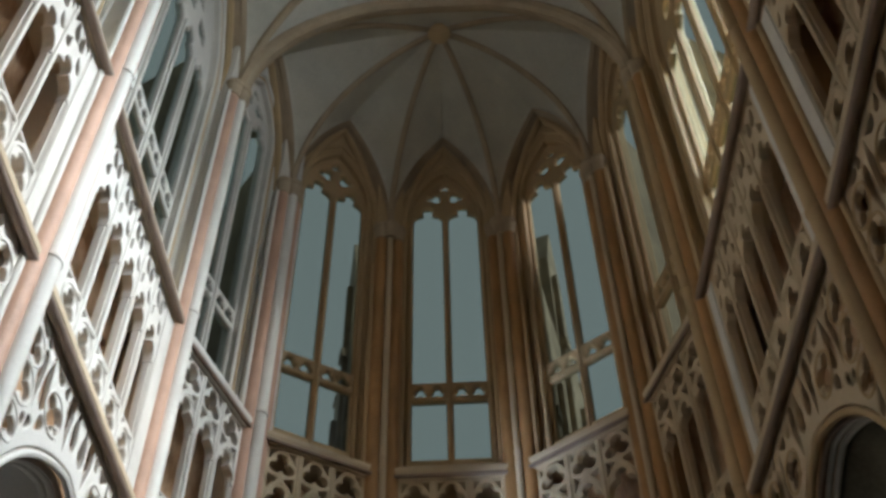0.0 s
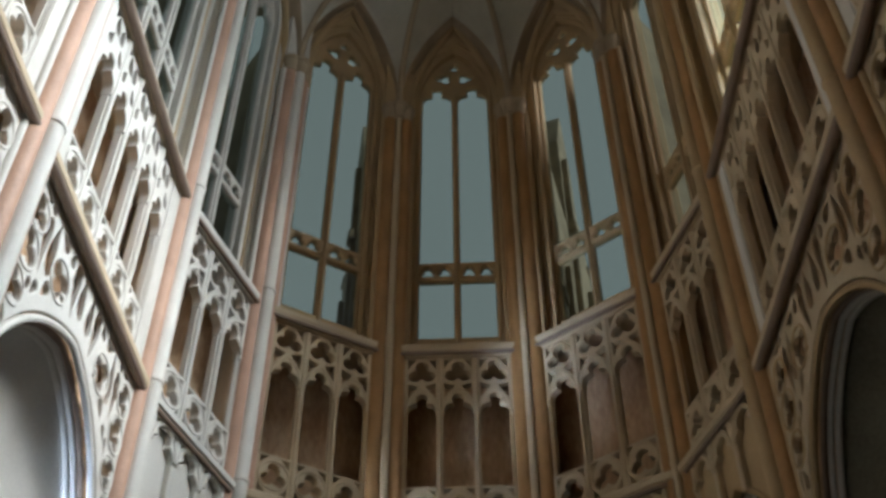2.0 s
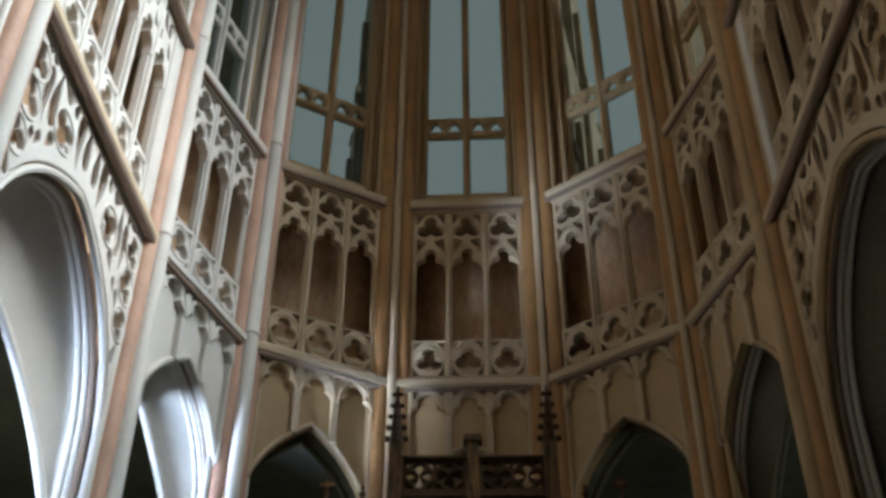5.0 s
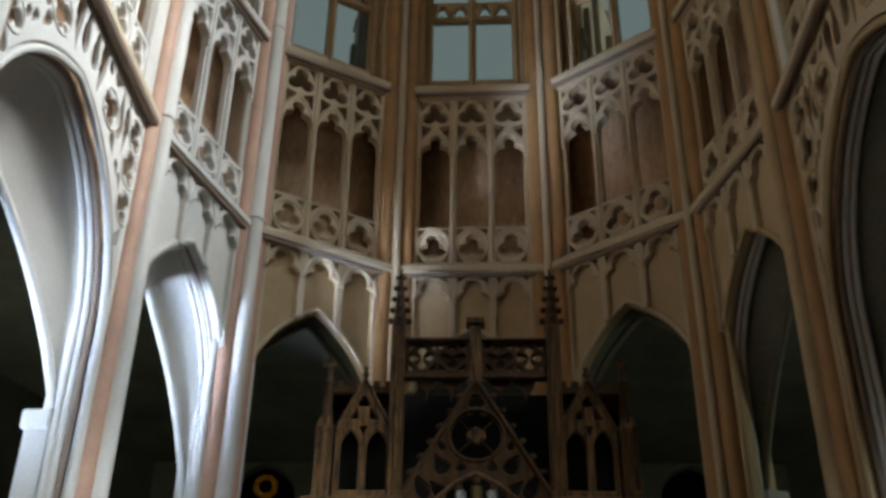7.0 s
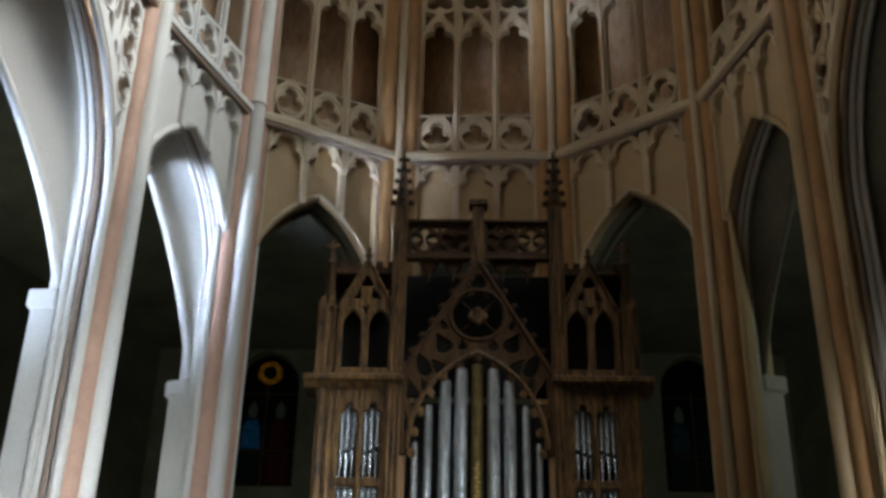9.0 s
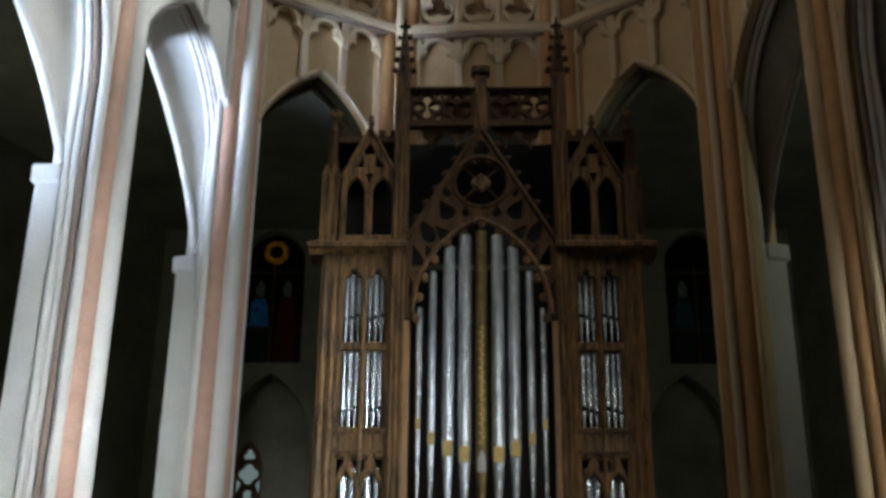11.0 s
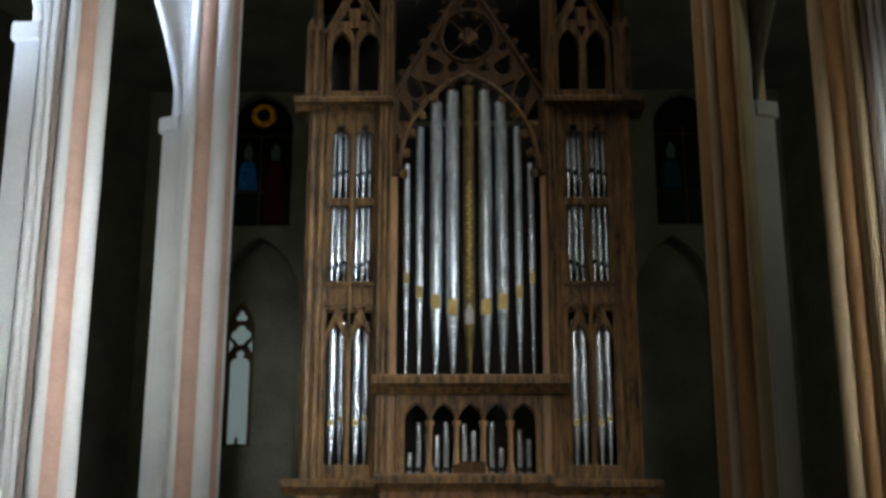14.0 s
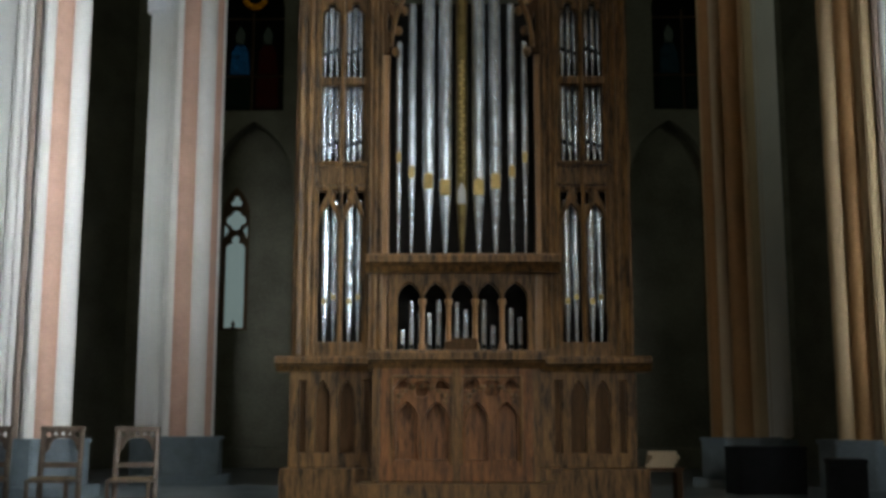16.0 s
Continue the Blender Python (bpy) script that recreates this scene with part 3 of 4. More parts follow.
def clerestory(L, name, m, half, lights, number, spring, apex):
    cx = L / 2
    # cream on the shaded side keeps these windows dimmer than the left ones
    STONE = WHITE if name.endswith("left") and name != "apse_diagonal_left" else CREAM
    arch = pointed(cx, half, spring, apex - spring, 16)
    hole = [(cx - half, 18.46), (cx + half, 18.46)] + arch
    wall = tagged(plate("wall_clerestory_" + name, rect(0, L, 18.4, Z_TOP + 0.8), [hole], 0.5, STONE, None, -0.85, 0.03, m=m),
                  "cream clerestory wall round a tall pointed window", "wall", kind="structure")
    for off, w, r, mat in ((0.30, -0.34, 0.07, STONE), (0.15, -0.36, 0.05, CREAM), (0.03, -0.37, 0.06, STONE)):
        k = (half + off) / half
        pts = [(cx + half + off, 18.45, w)] + [(cx + (x - cx) * k, spring + (y - spring) * (1 + 1.3 * off / (apex - spring)), w) for x, y in arch] + [(cx - half - off, 18.45, w)]
        part("window_moulding", tube_bm(pts, r, 8), mat, wall, smooth=True)
    # wall rib under the vault
    rib = pointed(cx, L / 2 - 0.25, Z_CAP + 0.2, Z_TOP - Z_CAP - 0.3, 16)
    part("wall_rib", tube_bm([(x, y, -0.28) for x, y in rib], 0.12, 8), CREAM, wall, smooth=True)
    win = empty("window_%d" % number, m)
    tagged(win, "tall clear-glazed traceried window with a trefoil transom", "window", kind="structure")
    step = 2 * half / lights
    bar = 0.085
    outline = [(cx - half - 0.02, 18.46), (cx + half + 0.02, 18.46)] + pointed(cx, half + 0.02, spring, apex - spring + 0.02, 16)
    holes = []
    head_z = spring - 0.1 if lights == 2 else spring - 0.6
    for i in range(lights):
        a, b = cx - half + i * step + (bar if i else 0.06), cx - half + (i + 1) * step - (bar if i < lights - 1 else 0.06)
        mid, h = (a + b) / 2, (b - a) / 2
        holes.append(rect(a, b, 18.82, 20.66))
        holes.append([(a, 21.28), (b, 21.28)] + cusped(mid, h * 0.98, head_z + 0.02))
        q = min(h * 0.42, 0.24)
        for s in (-1, 1):
            holes.append(foil(mid + s * h * 0.5, 20.96, q * 1.05, 3, 90, steps=24))
    if lights == 2:
        holes += [foil(cx - 0.31, head_z + 1.08, 0.25, 3, 60), foil(cx + 0.31, head_z + 1.08, 0.25, 3, 120)]
        holes += [foil(cx, head_z + 1.58, 0.17, 3, 90)]
    else:
        for k in range(lights - 1):
            holes.append(foil(cx + (k - (lights - 2) / 2) * step, head_z + 1.45, 0.34, 4, 45))
        for k in range(lights - 2):
            holes.append(foil(cx + (k - (lights - 3) / 2) * step, head_z + 2.2, 0.30, 3, 90))
        holes.append(foil(cx, head_z + 2.95, 0.22, 3, 90))
    tr = part("tracery", bmesh_of(plate_mesh("tracery", outline, holes, 0.2, 0.03), -0.72), STONE, win)
    me = plate_mesh("pane", [(x, y) for x, y in outline], [], 0.02, 0.002)
    pane = part("pane", bmesh_of(me, -0.63), GLASS, win)
    pane.visible_shadow = False
    for i in range(1, lights):
        x = cx - half + i * step
        part("mullion_roll", tube_bm([(x, 18.55, -0.5), (x, head_z + 0.2, -0.5)], 0.05, 8), STONE, tr, smooth=True)
    return win


def inward(i):
    """The way from column i towards the middle of the church."""
    p = Vector(FEET[i])
    d = Vector((0, 0))
    for j in (i - 1, i + 1):
        if 0 <= j < len(FEET):
            a, b = (FEET[j], FEET[i]) if j < i else (FEET[i], FEET[j])
            u = Vector((b[0] - a[0], b[1] - a[1])).normalized()
            d += Vector((u.y, -u.x))
    return d.normalized()


def column(i):
    d = inward(i)
    a = math.atan2(d.y, d.x)
    m = Matrix.Translation((*FEET[i], 0)) @ Matrix.Rotation(a, 4, "Z")
    col = tagged(empty("clustered_column", m), "clustered column of white and peach painted shafts on a grey plinth", "column", "columns round the choir")
    # local x points into the church
    core = bmesh.new()
    pts = [(-0.9, -0.42), (0.02, -0.42), (0.02, 0.42), (-0.9, 0.42)] if i not in (4, 5, 6, 7, 8, 9) else [(-0.7, -0.30), (-0.1, -0.40), (0.02, -0.38), (0.02, 0.38), (-0.1, 0.40), (-0.7, 0.30)]
    lo = [core.verts.new((x, y, 0.84)) for x, y in pts]
    hi = [core.verts.new((x, y, Z_TOP)) for x, y in pts]
    n = len(pts)
    for k in range(n):
        core.faces.new((lo[k], lo[(k + 1) % n], hi[(k + 1) % n], hi[k]))
    core.faces.new(lo[::-1])
    core.faces.new(hi)
    # columns from 6 on have the warm shade mixed into their colours
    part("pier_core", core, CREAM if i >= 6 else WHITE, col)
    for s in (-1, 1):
        part("peach_shaft", lathe_bm([(0.17, 0.84), (0.17, Z_CAP)], 20, None, 0.06, s * 0.22), PEACHSHADE if i >= 6 else PEACH, col, "peach painted side shaft with warm shade in its colour" if i >= 6 else "peach painted side shaft", smooth=True)
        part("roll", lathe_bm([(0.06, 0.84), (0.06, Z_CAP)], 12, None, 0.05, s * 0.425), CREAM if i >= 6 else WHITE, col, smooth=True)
    # same paint as on the left, coloured warmer for the dim side
    apse = i >= 6
    k = 0.55 if i in (6, 7, 8) else 1.0
    part("front_shaft", lathe_bm([(r * k, z) for r, z in [(0.155, 0.84), (0.155, Z_STRING - 0.02), (0.175, Z_STRING), (0.175, Z_STRING + 0.05), (0.15, Z_STRING + 0.08), (0.15, Z_SILL), (0.17, Z_SILL + 0.02), (0.17, Z_SILL + 0.07), (0.145, Z_SILL + 0.1), (0.145, Z_CAP)]], 22, None, 0.20, 0), (PALE if k < 1 else CREAM) if apse else WHITE, col, "slender white front shaft with warm shade in its colour" if apse else "slender white front shaft", smooth=True)
    cap = lathe_bm([(0.15, Z_CAP - 0.02), (0.18, Z_CAP), (0.16, Z_CAP + 0.08), (0.22, Z_CAP + 0.4), (0.26, Z_CAP + 0.46), (0.26, Z_CAP + 0.56)], 14, None, 0.18, 0)
    for s in (-1, 1):
        lathe_bm([(0.17, Z_CAP - 0.02), (0.2, Z_CAP), (0.18, Z_CAP + 0.08), (0.22, Z_CAP + 0.4), (0.25, Z_CAP + 0.46), (0.25, Z_CAP + 0.56)], 14, cap, 0.06, s * 0.22)
    part("capital", cap, RIB, col)
    for z0, z1, k in ((0.0, 0.28, 1.25), (0.28, 0.80, 1.0), (0.80, 0.86, 1.05)):
        bm = bmesh.new()
        rad = 0.62 * k
        oct_ = [(rad * math.cos(radians(22.5 + 45 * j)) - 0.05, rad * math.sin(radians(22.5 + 45 * j))) for j in range(8)]
        a0 = [bm.verts.new((x, y, z0)) for x, y in oct_]
        a1 = [bm.verts.new((x, y, z1)) for x, y in oct_]
        for j in range(8):
            bm.faces.new((a0[j], a0[(j + 1) % 8], a1[(j + 1) % 8], a1[j]))
        bm.faces.new(a0[::-1])
        bm.faces.new(a1)
        bmesh.ops.bevel(bm, geom=[e for e in bm.edges], offset=0.015, segments=2, affect="EDGES")
        part("plinth", bm, GREY, col, "blue-grey stone plinth")
    return col


number = 0
for i, name in enumerate(NAMES):
    p, q = FEET[i], FEET[i + 1]
    m = bay_matrix(p, q)
    L = math.hypot(q[0] - p[0], q[1] - p[1])
    wide = L > 4
    c = 0.38
    number += 1
    half, spring, rise = (2.25, 9.2, 2.75) if wide else (L / 2 - 0.24, 9.7, 2.3)
    arcade(L, name, m, half, spring, rise, wide)
    if wide:
        flowing_spandrel(L, name, m, c, half, spring, rise)
    else:
        blind_arcade(L, name, m, 3, c, half, spring, rise)
    courses(L, name, m, c)
    triforium(L, name, m, 5 if wide else 3, c, wide)
    if wide:
        clerestory(L, name, m, 2.1, 4, number, 26.0, 29.6)
    else:
        clerestory(L, name, m, 1.0, 2, number, 27.95, 29.95)
for i in range(len(FEET)):
    column(i)


# ---- vault ----
def rib_points(foot, boss, rise_power=2.2, steps=16):
    """A pointed rib from a capital to the boss."""
    pts = []
    for k in range(steps + 1):
        a = math.pi / 2 * k / steps
        x, z = 1 - math.cos(a), math.sin(a) ** (1 / 1.08)
        pts.append(Vector((foot[0] + (boss[0] - foot[0]) * x, foot[1] + (boss[1] - foot[1]) * x, foot[2] + (boss[2] - foot[2]) * z)))
    return pts


def cell(name, P, Q, W):
    """A web of the vault between the ribs P and Q and the arch W that joins their feet."""
    n, k = len(P), len(W)
    grid = []
    for i in range(n):
        u = i / (n - 1)
        row = []
        for j in range(k):
            v = j / (k - 1)
            s = (1 - u) ** 2 * (W[j] - (1 - v) * P[0] - v * Q[0]) + (1 - v) * P[i] + v * Q[i]
            row.append(s + Vector((0, 0, 0.05)))
        grid.append(row)
    bm = bmesh.new()
    vs = [[bm.verts.new(s) for s in row] for row in grid]
    for i in range(n - 1):
        for j in range(k - 1):
            bm.faces.new((vs[i][j], vs[i][j + 1], vs[i + 1][j + 1], vs[i + 1][j]))
    return part(name, bm, VAULT, vault, smooth=True)


def arch_points(a, b, top, steps=16):
    """A pointed arch between two feet."""
    a, b = Vector(a), Vector(b)
    half = (b - a).length / 2
    flat = pointed(0, half, 0, top - a.z, steps)
    d = (a - b).normalized()
    mid = (a + b) / 2
    return [mid + d * x + Vector((0, 0, y)) for x, y in flat]


vault = tagged(empty("vault"), "grey plastered rib vault over the choir", "vault", kind="structure")
feet3 = []
for i, (x, y) in enumerate(FEET):
    d = inward(i)
    feet3.append(Vector((x + 0.12 * d.x, y + 0.12 * d.y, Z_CAP + 0.5)))


def rib_part(pts, r=0.13, mat=None):
    part("rib", tube_bm([p - Vector((0, 0, 0.0)) for p in pts], r, 8), mat or RIB, vault, smooth=True)


def wall_arch(i):
    """The deep moulded arch between the vault and the window wall."""
    p, q = FEET[i], FEET[i + 1]
    u = Vector((q[0] - p[0], q[1] - p[1], 0)).normalized()
    out = Vector((-u.y, u.x, 0))
    W = arch_points(feet3[i], feet3[i + 1], Z_TOP)
    bm = bmesh.new()
    rows = [[bm.verts.new(w + out * k + Vector((0, 0, dz))) for w in W] for k, dz in ((0.0, 0.05), (0.12, -0.06), (0.2, 0.0), (0.4, -0.14), (0.75, -0.2))]
    for a, b in zip(rows, rows[1:]):
        for j in range(len(W) - 1):
            bm.faces.new((a[j], a[j + 1], b[j + 1], b[j]))
    part("wall_arch", bm, RIB, vault, smooth=True)


for i in range(len(NAMES)):
    wall_arch(i)
apse_ribs = {i: rib_points(feet3[i], CENTRE) for i in range(4, 10)}
for i in range(4, 10):
    rib_part(apse_ribs[i], 0.095)
for i in range(4, 9):
    cell("web", apse_ribs[i], apse_ribs[i + 1], arch_points(feet3[i], feet3[i + 1], Z_TOP))
part("boss", lathe_bm([(0.05, CENTRE.z - 0.35), (0.22, CENTRE.z - 0.3), (0.34, CENTRE.z - 0.16), (0.3, CENTRE.z), (0.1, CENTRE.z + 0.1)], 16, None, CENTRE.x, CENTRE.y), CREAM, vault, smooth=True)
pairs = [(4, 9), (3, 10), (2, 11), (1, 12), (0, 13)]
for a, b in pairs:
    ar = arch_points(feet3[a], feet3[b], 31.15, 20)
    rib_part(ar, 0.2)
    rib_part([p + Vector((0, 0.24 if a == 4 else 0.0, 0.16)) for p in ar], 0.16)
cell("web", apse_ribs[9], apse_ribs[4], arch_points(feet3[9], feet3[4], 31.35))
for (a, b), (c2, d2) in zip(pairs, pairs[1:]):
    f = [feet3[a], feet3[b], feet3[d2], feet3[c2]]
    mid = sum(f, Vector()) / 4
    mid.z = 32.1
    ribs = [rib_points(x, mid) for x in f]
    for r in ribs:
        rib_part(r, 0.12)
    for k in range(4):
        top = 31.35 if k % 2 == 0 else Z_TOP
        cell("web", ribs[k], ribs[(k + 1) % 4], arch_points(f[k], f[(k + 1) % 4], top))

# roof shell over the vault, floor, aisles and the far end
def slab(name, x0, x1, y0, y1, z0, z1, mat, label, cat):
    return tagged(part(name, box_bm(x0, x1, y0, y1, z0, z1, 0), mat), label, cat, kind="structure")


slab("ceiling", -7.6, 6.2, -17.5, 20.3, 33.4, 33.7, OUTSTONE, "roof boarding above the vault", "ceiling")
slab("floor", -60, 60, -60, 80, -0.3, 0.0, FLOORM, "dark grey stone church floor", "floor")
# unseen walls that close the nave, in dark plaster to cut bounced light
slab("wall_west", -13.2, 12.2, -17.9, -17.2, 0, 33.4, DIM, "unseen end wall darkened to cut bounced light", "wall")
slab("wall_nave_north", -7.0, -6.1, -17.2, -8.6, 0, 33.4, DIM, "unseen nave wall darkened to cut bounced light", "wall")
slab("wall_nave_south", 4.8, 5.7, -17.2, -9.0, 0, 33.4, DIM, "unseen nave wall darkened to cut bounced light", "wall")
# aisle walls carry the shade of the aisles in the dark plaster
slab("wall_aisle_north", -12.6, -12.0, -17.2, 18.0, 0, 13.0, DIM, "limewashed aisle wall with shade in its dark colour", "wall")
slab("wall_aisle_south", 11.6, 12.2, -17.2, 18.0, 0, 13.0, DIM, "limewashed aisle wall with shade in its dark colour", "wall")

OUTER = [(-12.6, -17.6), (12.2, -17.6), (12.2, 18.2), (8.6, 28.4), (-8.6, 28.4), (-12.6, 18.2)]
inner = []
for i, (x, y) in enumerate(FEET):
    d = inward(i)
    inner.append((x - 0.45 * d.x, y - 0.45 * d.y))
inner = [(inner[0][0], -17.3)] + inner + [(inner[-1][0], -17.3)]
# this ceiling takes the darkened plaster for the shade under it
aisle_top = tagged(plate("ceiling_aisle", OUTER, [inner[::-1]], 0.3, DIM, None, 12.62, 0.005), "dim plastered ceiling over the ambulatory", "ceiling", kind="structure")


# ---- ambulatory wall with stained glass ----
def stained_window(m, cx, number, medal):
    win = tagged(empty("window_%d" % number, m), "dim stained glass window with coloured panels" + (" and a golden roundel" if medal else ""), "window", kind="structure")
    outline = [(cx - 0.85, 8.95), (cx + 0.85, 8.95)] + pointed(cx, 0.85, 11.6, 1.0)
    items = []
    for k, (dx, body, low) in enumerate(((-0.36, BLUEG if medal else TEALG, GREENG), (0.36, REDG if medal else GREENG, REDG if medal else GREENG))):
        x = cx + dx
        items += [([(x - 0.26, 10.02), (x + 0.26, 10.02), (x + 0.22, 10.62), (x + 0.12, 10.8), (x - 0.12, 10.8), (x - 0.22, 10.62)], body),
                  ([(x - 0.3, 9.1), (x + 0.3, 9.1), (x + 0.27, 9.92), (x - 0.27, 9.92)], low),
                  (rect(x - 0.27, x + 0.05, 9.93, 10.0), PALEG if k == 0 and medal else low),
                  ([(x - 0.10, 10.84), (x + 0.10, 10.84), (x + 0.13, 11.1), (x, 11.34), (x - 0.13, 11.1)], PALEG if medal or k == 0 else GREENG)]
    cut = [list(shape) for shape, _ in items] + ([ring(cx, 12.1, 0.33)] if medal else [])
    part("pane", bmesh_of(plate_mesh("pane", outline, cut, 0.02, 0.001), -0.40), DARKG, win, "dark leaded glass")
    for shape, mat in items:
        mx, mz = sum(p[0] for p in shape) / len(shape), sum(p[1] for p in shape) / len(shape)
        grown = [(mx + 1.10 * (x - mx), mz + 1.08 * (z - mz)) for x, z in shape]
        part("panel", bmesh_of(plate_mesh("panel", grown, [], 0.02, 0.003), -0.375), mat, win)
    if medal:
        part("roundel", bmesh_of(plate_mesh("roundel", ring(cx + 0.0, 12.1, 0.36), [ring(cx, 12.1, 0.17)[::-1]], 0.03, 0.004), -0.375), YELG, win, "golden glass roundel")
        part("roundel_centre", bmesh_of(plate_mesh("roundel_centre", ring(cx, 12.1, 0.185), [], 0.02, 0.003), -0.37), GREENG, win)
    for x in (cx - 0.02,):
        part("lead_bar", box_bm(x - 0.02, x + 0.02, 8.95, 11.7, -0.38, -0.33, 0), OAKDARK, win)
    for z in (9.95, 11.5):
        part("saddle_bar", box_bm(cx - 0.85, cx + 0.85, z - 0.015, z + 0.015, -0.345, -0.325, 0), OAKDARK, win)
    return win


def outer_wall(name, p, q, niches, glass, lancet=None, first=20):
    m = bay_matrix(p, q)
    L = math.hypot(q[0] - p[0], q[1] - p[1])
    holes, thin = [], []
    for cx in glass:
        h = [(cx - 0.85, 8.95), (cx + 0.85, 8.95)] + pointed(cx, 0.85, 11.6, 1.0)
        holes.append(h)
        thin.append(h)
    for cx in niches:
        holes.append([(cx - 1.05, 0.5), (cx + 1.05, 0.5)] + pointed(cx, 1.05, 6.9, 1.75))
    if lancet:
        thin.append([(lancet - 0.34, 3.4), (lancet + 0.34, 3.4)] + pointed(lancet, 0.34, 6.3, 0.75))
    # the dark plaster stands for the shade in the ambulatory
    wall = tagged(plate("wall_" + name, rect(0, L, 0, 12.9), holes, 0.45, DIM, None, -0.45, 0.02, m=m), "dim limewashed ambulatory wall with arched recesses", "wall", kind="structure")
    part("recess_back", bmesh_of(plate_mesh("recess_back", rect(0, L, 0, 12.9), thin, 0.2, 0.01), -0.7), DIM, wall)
    for k, cx in enumerate(glass):
        stained_window(m, cx, first + k, name == "ambulatory_east" and cx < L / 2)
    if lancet:
        win = tagged(empty("window_%d" % (first + 9), m), "narrow clear lancet window with a cusped head", "window", kind="structure")
        o = [(lancet - 0.36, 3.38), (lancet + 0.36, 3.38)] + pointed(lancet, 0.36, 6.3, 0.77)
        h = [[(lancet - 0.25, 3.45), (lancet + 0.25, 3.45)] + cusped(lancet, 0.25, 5.45), foil(lancet, 6.2, 0.25, 4, 90), foil(lancet, 6.68, 0.15, 3, 90), tri(lancet - 0.30, 5.7, lancet - 0.18, 5.95, lancet - 0.30, 6.1), tri(lancet + 0.30, 5.7, lancet + 0.30, 6.1, lancet + 0.18, 5.95)]
        part("tracery", bmesh_of(plate_mesh("tracery", o, h, 0.12, 0.012), -0.62), OAKDARK, win)
        pane = part("pane", bmesh_of(plate_mesh("pane", o, [], 0.02, 0.002), -0.58), GLASS, win)
        pane.visible_shadow = False
        part("finial", upright(lathe_bm([(0.02, 0), (0.09, 0.05), (0.03, 0.1), (0.06, 0.15), (0.02, 0.2), (0.004, 0.28)], 8), lancet, 3.40, -0.5), OAKDARK, win)
    return wall


def upright(bm, x, y, z):
    """Turns a lathed shape from the z axis to the local y axis and moves it."""
    bmesh.ops.transform(bm, matrix=Matrix.Translation((x, y, z)) @ Matrix.Rotation(radians(-90), 4, "X"), verts=bm.verts)
    return bm


outer_wall("ambulatory_east", (-8.3, 27.6), (8.3, 27.6), (3.1, 13.6), (2.98, 14.1), 2.62, 20)
outer_wall("ambulatory_northeast", (-12.3, 17.9), (-8.2, 27.7), (2.6, 7.6), (2.6, 7.6), None, 32)
outer_wall("ambulatory_southeast", (8.2, 27.7), (11.9, 17.9), (2.9, 7.7), (2.9, 7.7), None, 36)


# ---- buttresses outside the apse windows ----
for i in range(3, 11):
    d = -inward(i)
    a = math.atan2(d.y, d.x)
    m = Matrix.Translation((*FEET[i], 0)) @ Matrix.Rotation(a, 4, "Z") @ Matrix.Rotation(radians(90), 4, "X")
    b = tagged(empty("buttress", m), "weathered grey-green stone buttress with stepped offsets", "buttress", "buttresses round the apse")
    out = [(0.86, 13.2), (8.2, 13.2), (8.2, 21.6), (7.5, 22.8), (7.3, 26.6), (6.2, 28.0), (6.0, 30.4), (5.3, 32.4), (4.6, 30.4), (4.6, 26.2), (0.86, 29.0)]
    part("pier", bmesh_of(plate_mesh("pier", out, [], 0.6, 0.02), -0.3), OUTSTONE, b)
    for z0, x0 in ((21.6, 8.2), (26.6, 7.3)):
        bm = box_bm(x0 - 0.5, x0 + 0.08, z0 - 0.12, z0 + 0.02, -0.36, 0.36, 0.02)
        part("weathering", bm, OUTSTONE, b)
    # attached shafts and offset blocks on both flanks
    for side in (-1, 1):
        for x, top in ((2.3, 24.6), (3.6, 23.6), (4.9, 29.6), (6.6, 25.2)):
            w0, w1 = sorted((side * 0.29, side * 0.48))
            part("shaft", box_bm(x - 0.14, x + 0.14, 13.3, top, w0, w1, 0.03), OUTSTONE, b)
            w0, w1 = sorted((side * 0.29, side * 0.56))
            part("offset_block", box_bm(x - 0.24, x + 0.24, top - 3.4, top - 3.0, w0, w1, 0.03), OUTSTONE, b)


# ---- organ ----
OX, OY = 0.08, 12.15
organ = tagged(empty("pipe_organ", Matrix.Translation((OX, OY, 0)) @ Matrix.Rotation(radians(90), 4, "X")),
               "tall carved gothic oak organ case with tin and gilded pipes", "organ")


def ob_box(name, x0, x1, z0, z1, d0, d1, mat=None, bevel=0.012, parent=None, label=""):
    return part(name, box_bm(x0, x1, z0, z1, d0, d1, bevel), mat or OAK, parent or organ, label)


def ob_plate(name, outline, holes, d0, depth, mat=None, bevel=0.012, parent=None, label=""):
    return part(name, bmesh_of(plate_mesh(name, outline, holes, depth, bevel), d0), mat or OAK, parent or organ, label)


def ob_tube(name, pts, r, mat=None, parent=None, segs=8):
    return part(name, tube_bm(pts, r, segs), mat or OAK, parent or organ, smooth=True)


def cornice(name, x0, x1, z0, z1, d1, d0=-0.3):
    h = z1 - z0
    prof = [(z0, d0), (z0, d1 - 0.10), (z0 + 0.35 * h, d1 - 0.06), (z0 + 0.5 * h, d1), (z0 + 0.85 * h, d1), (z1, d1 - 0.03), (z1, d0)]
    return part(name, sweep_bm(prof, x0, x1), OAK, organ)


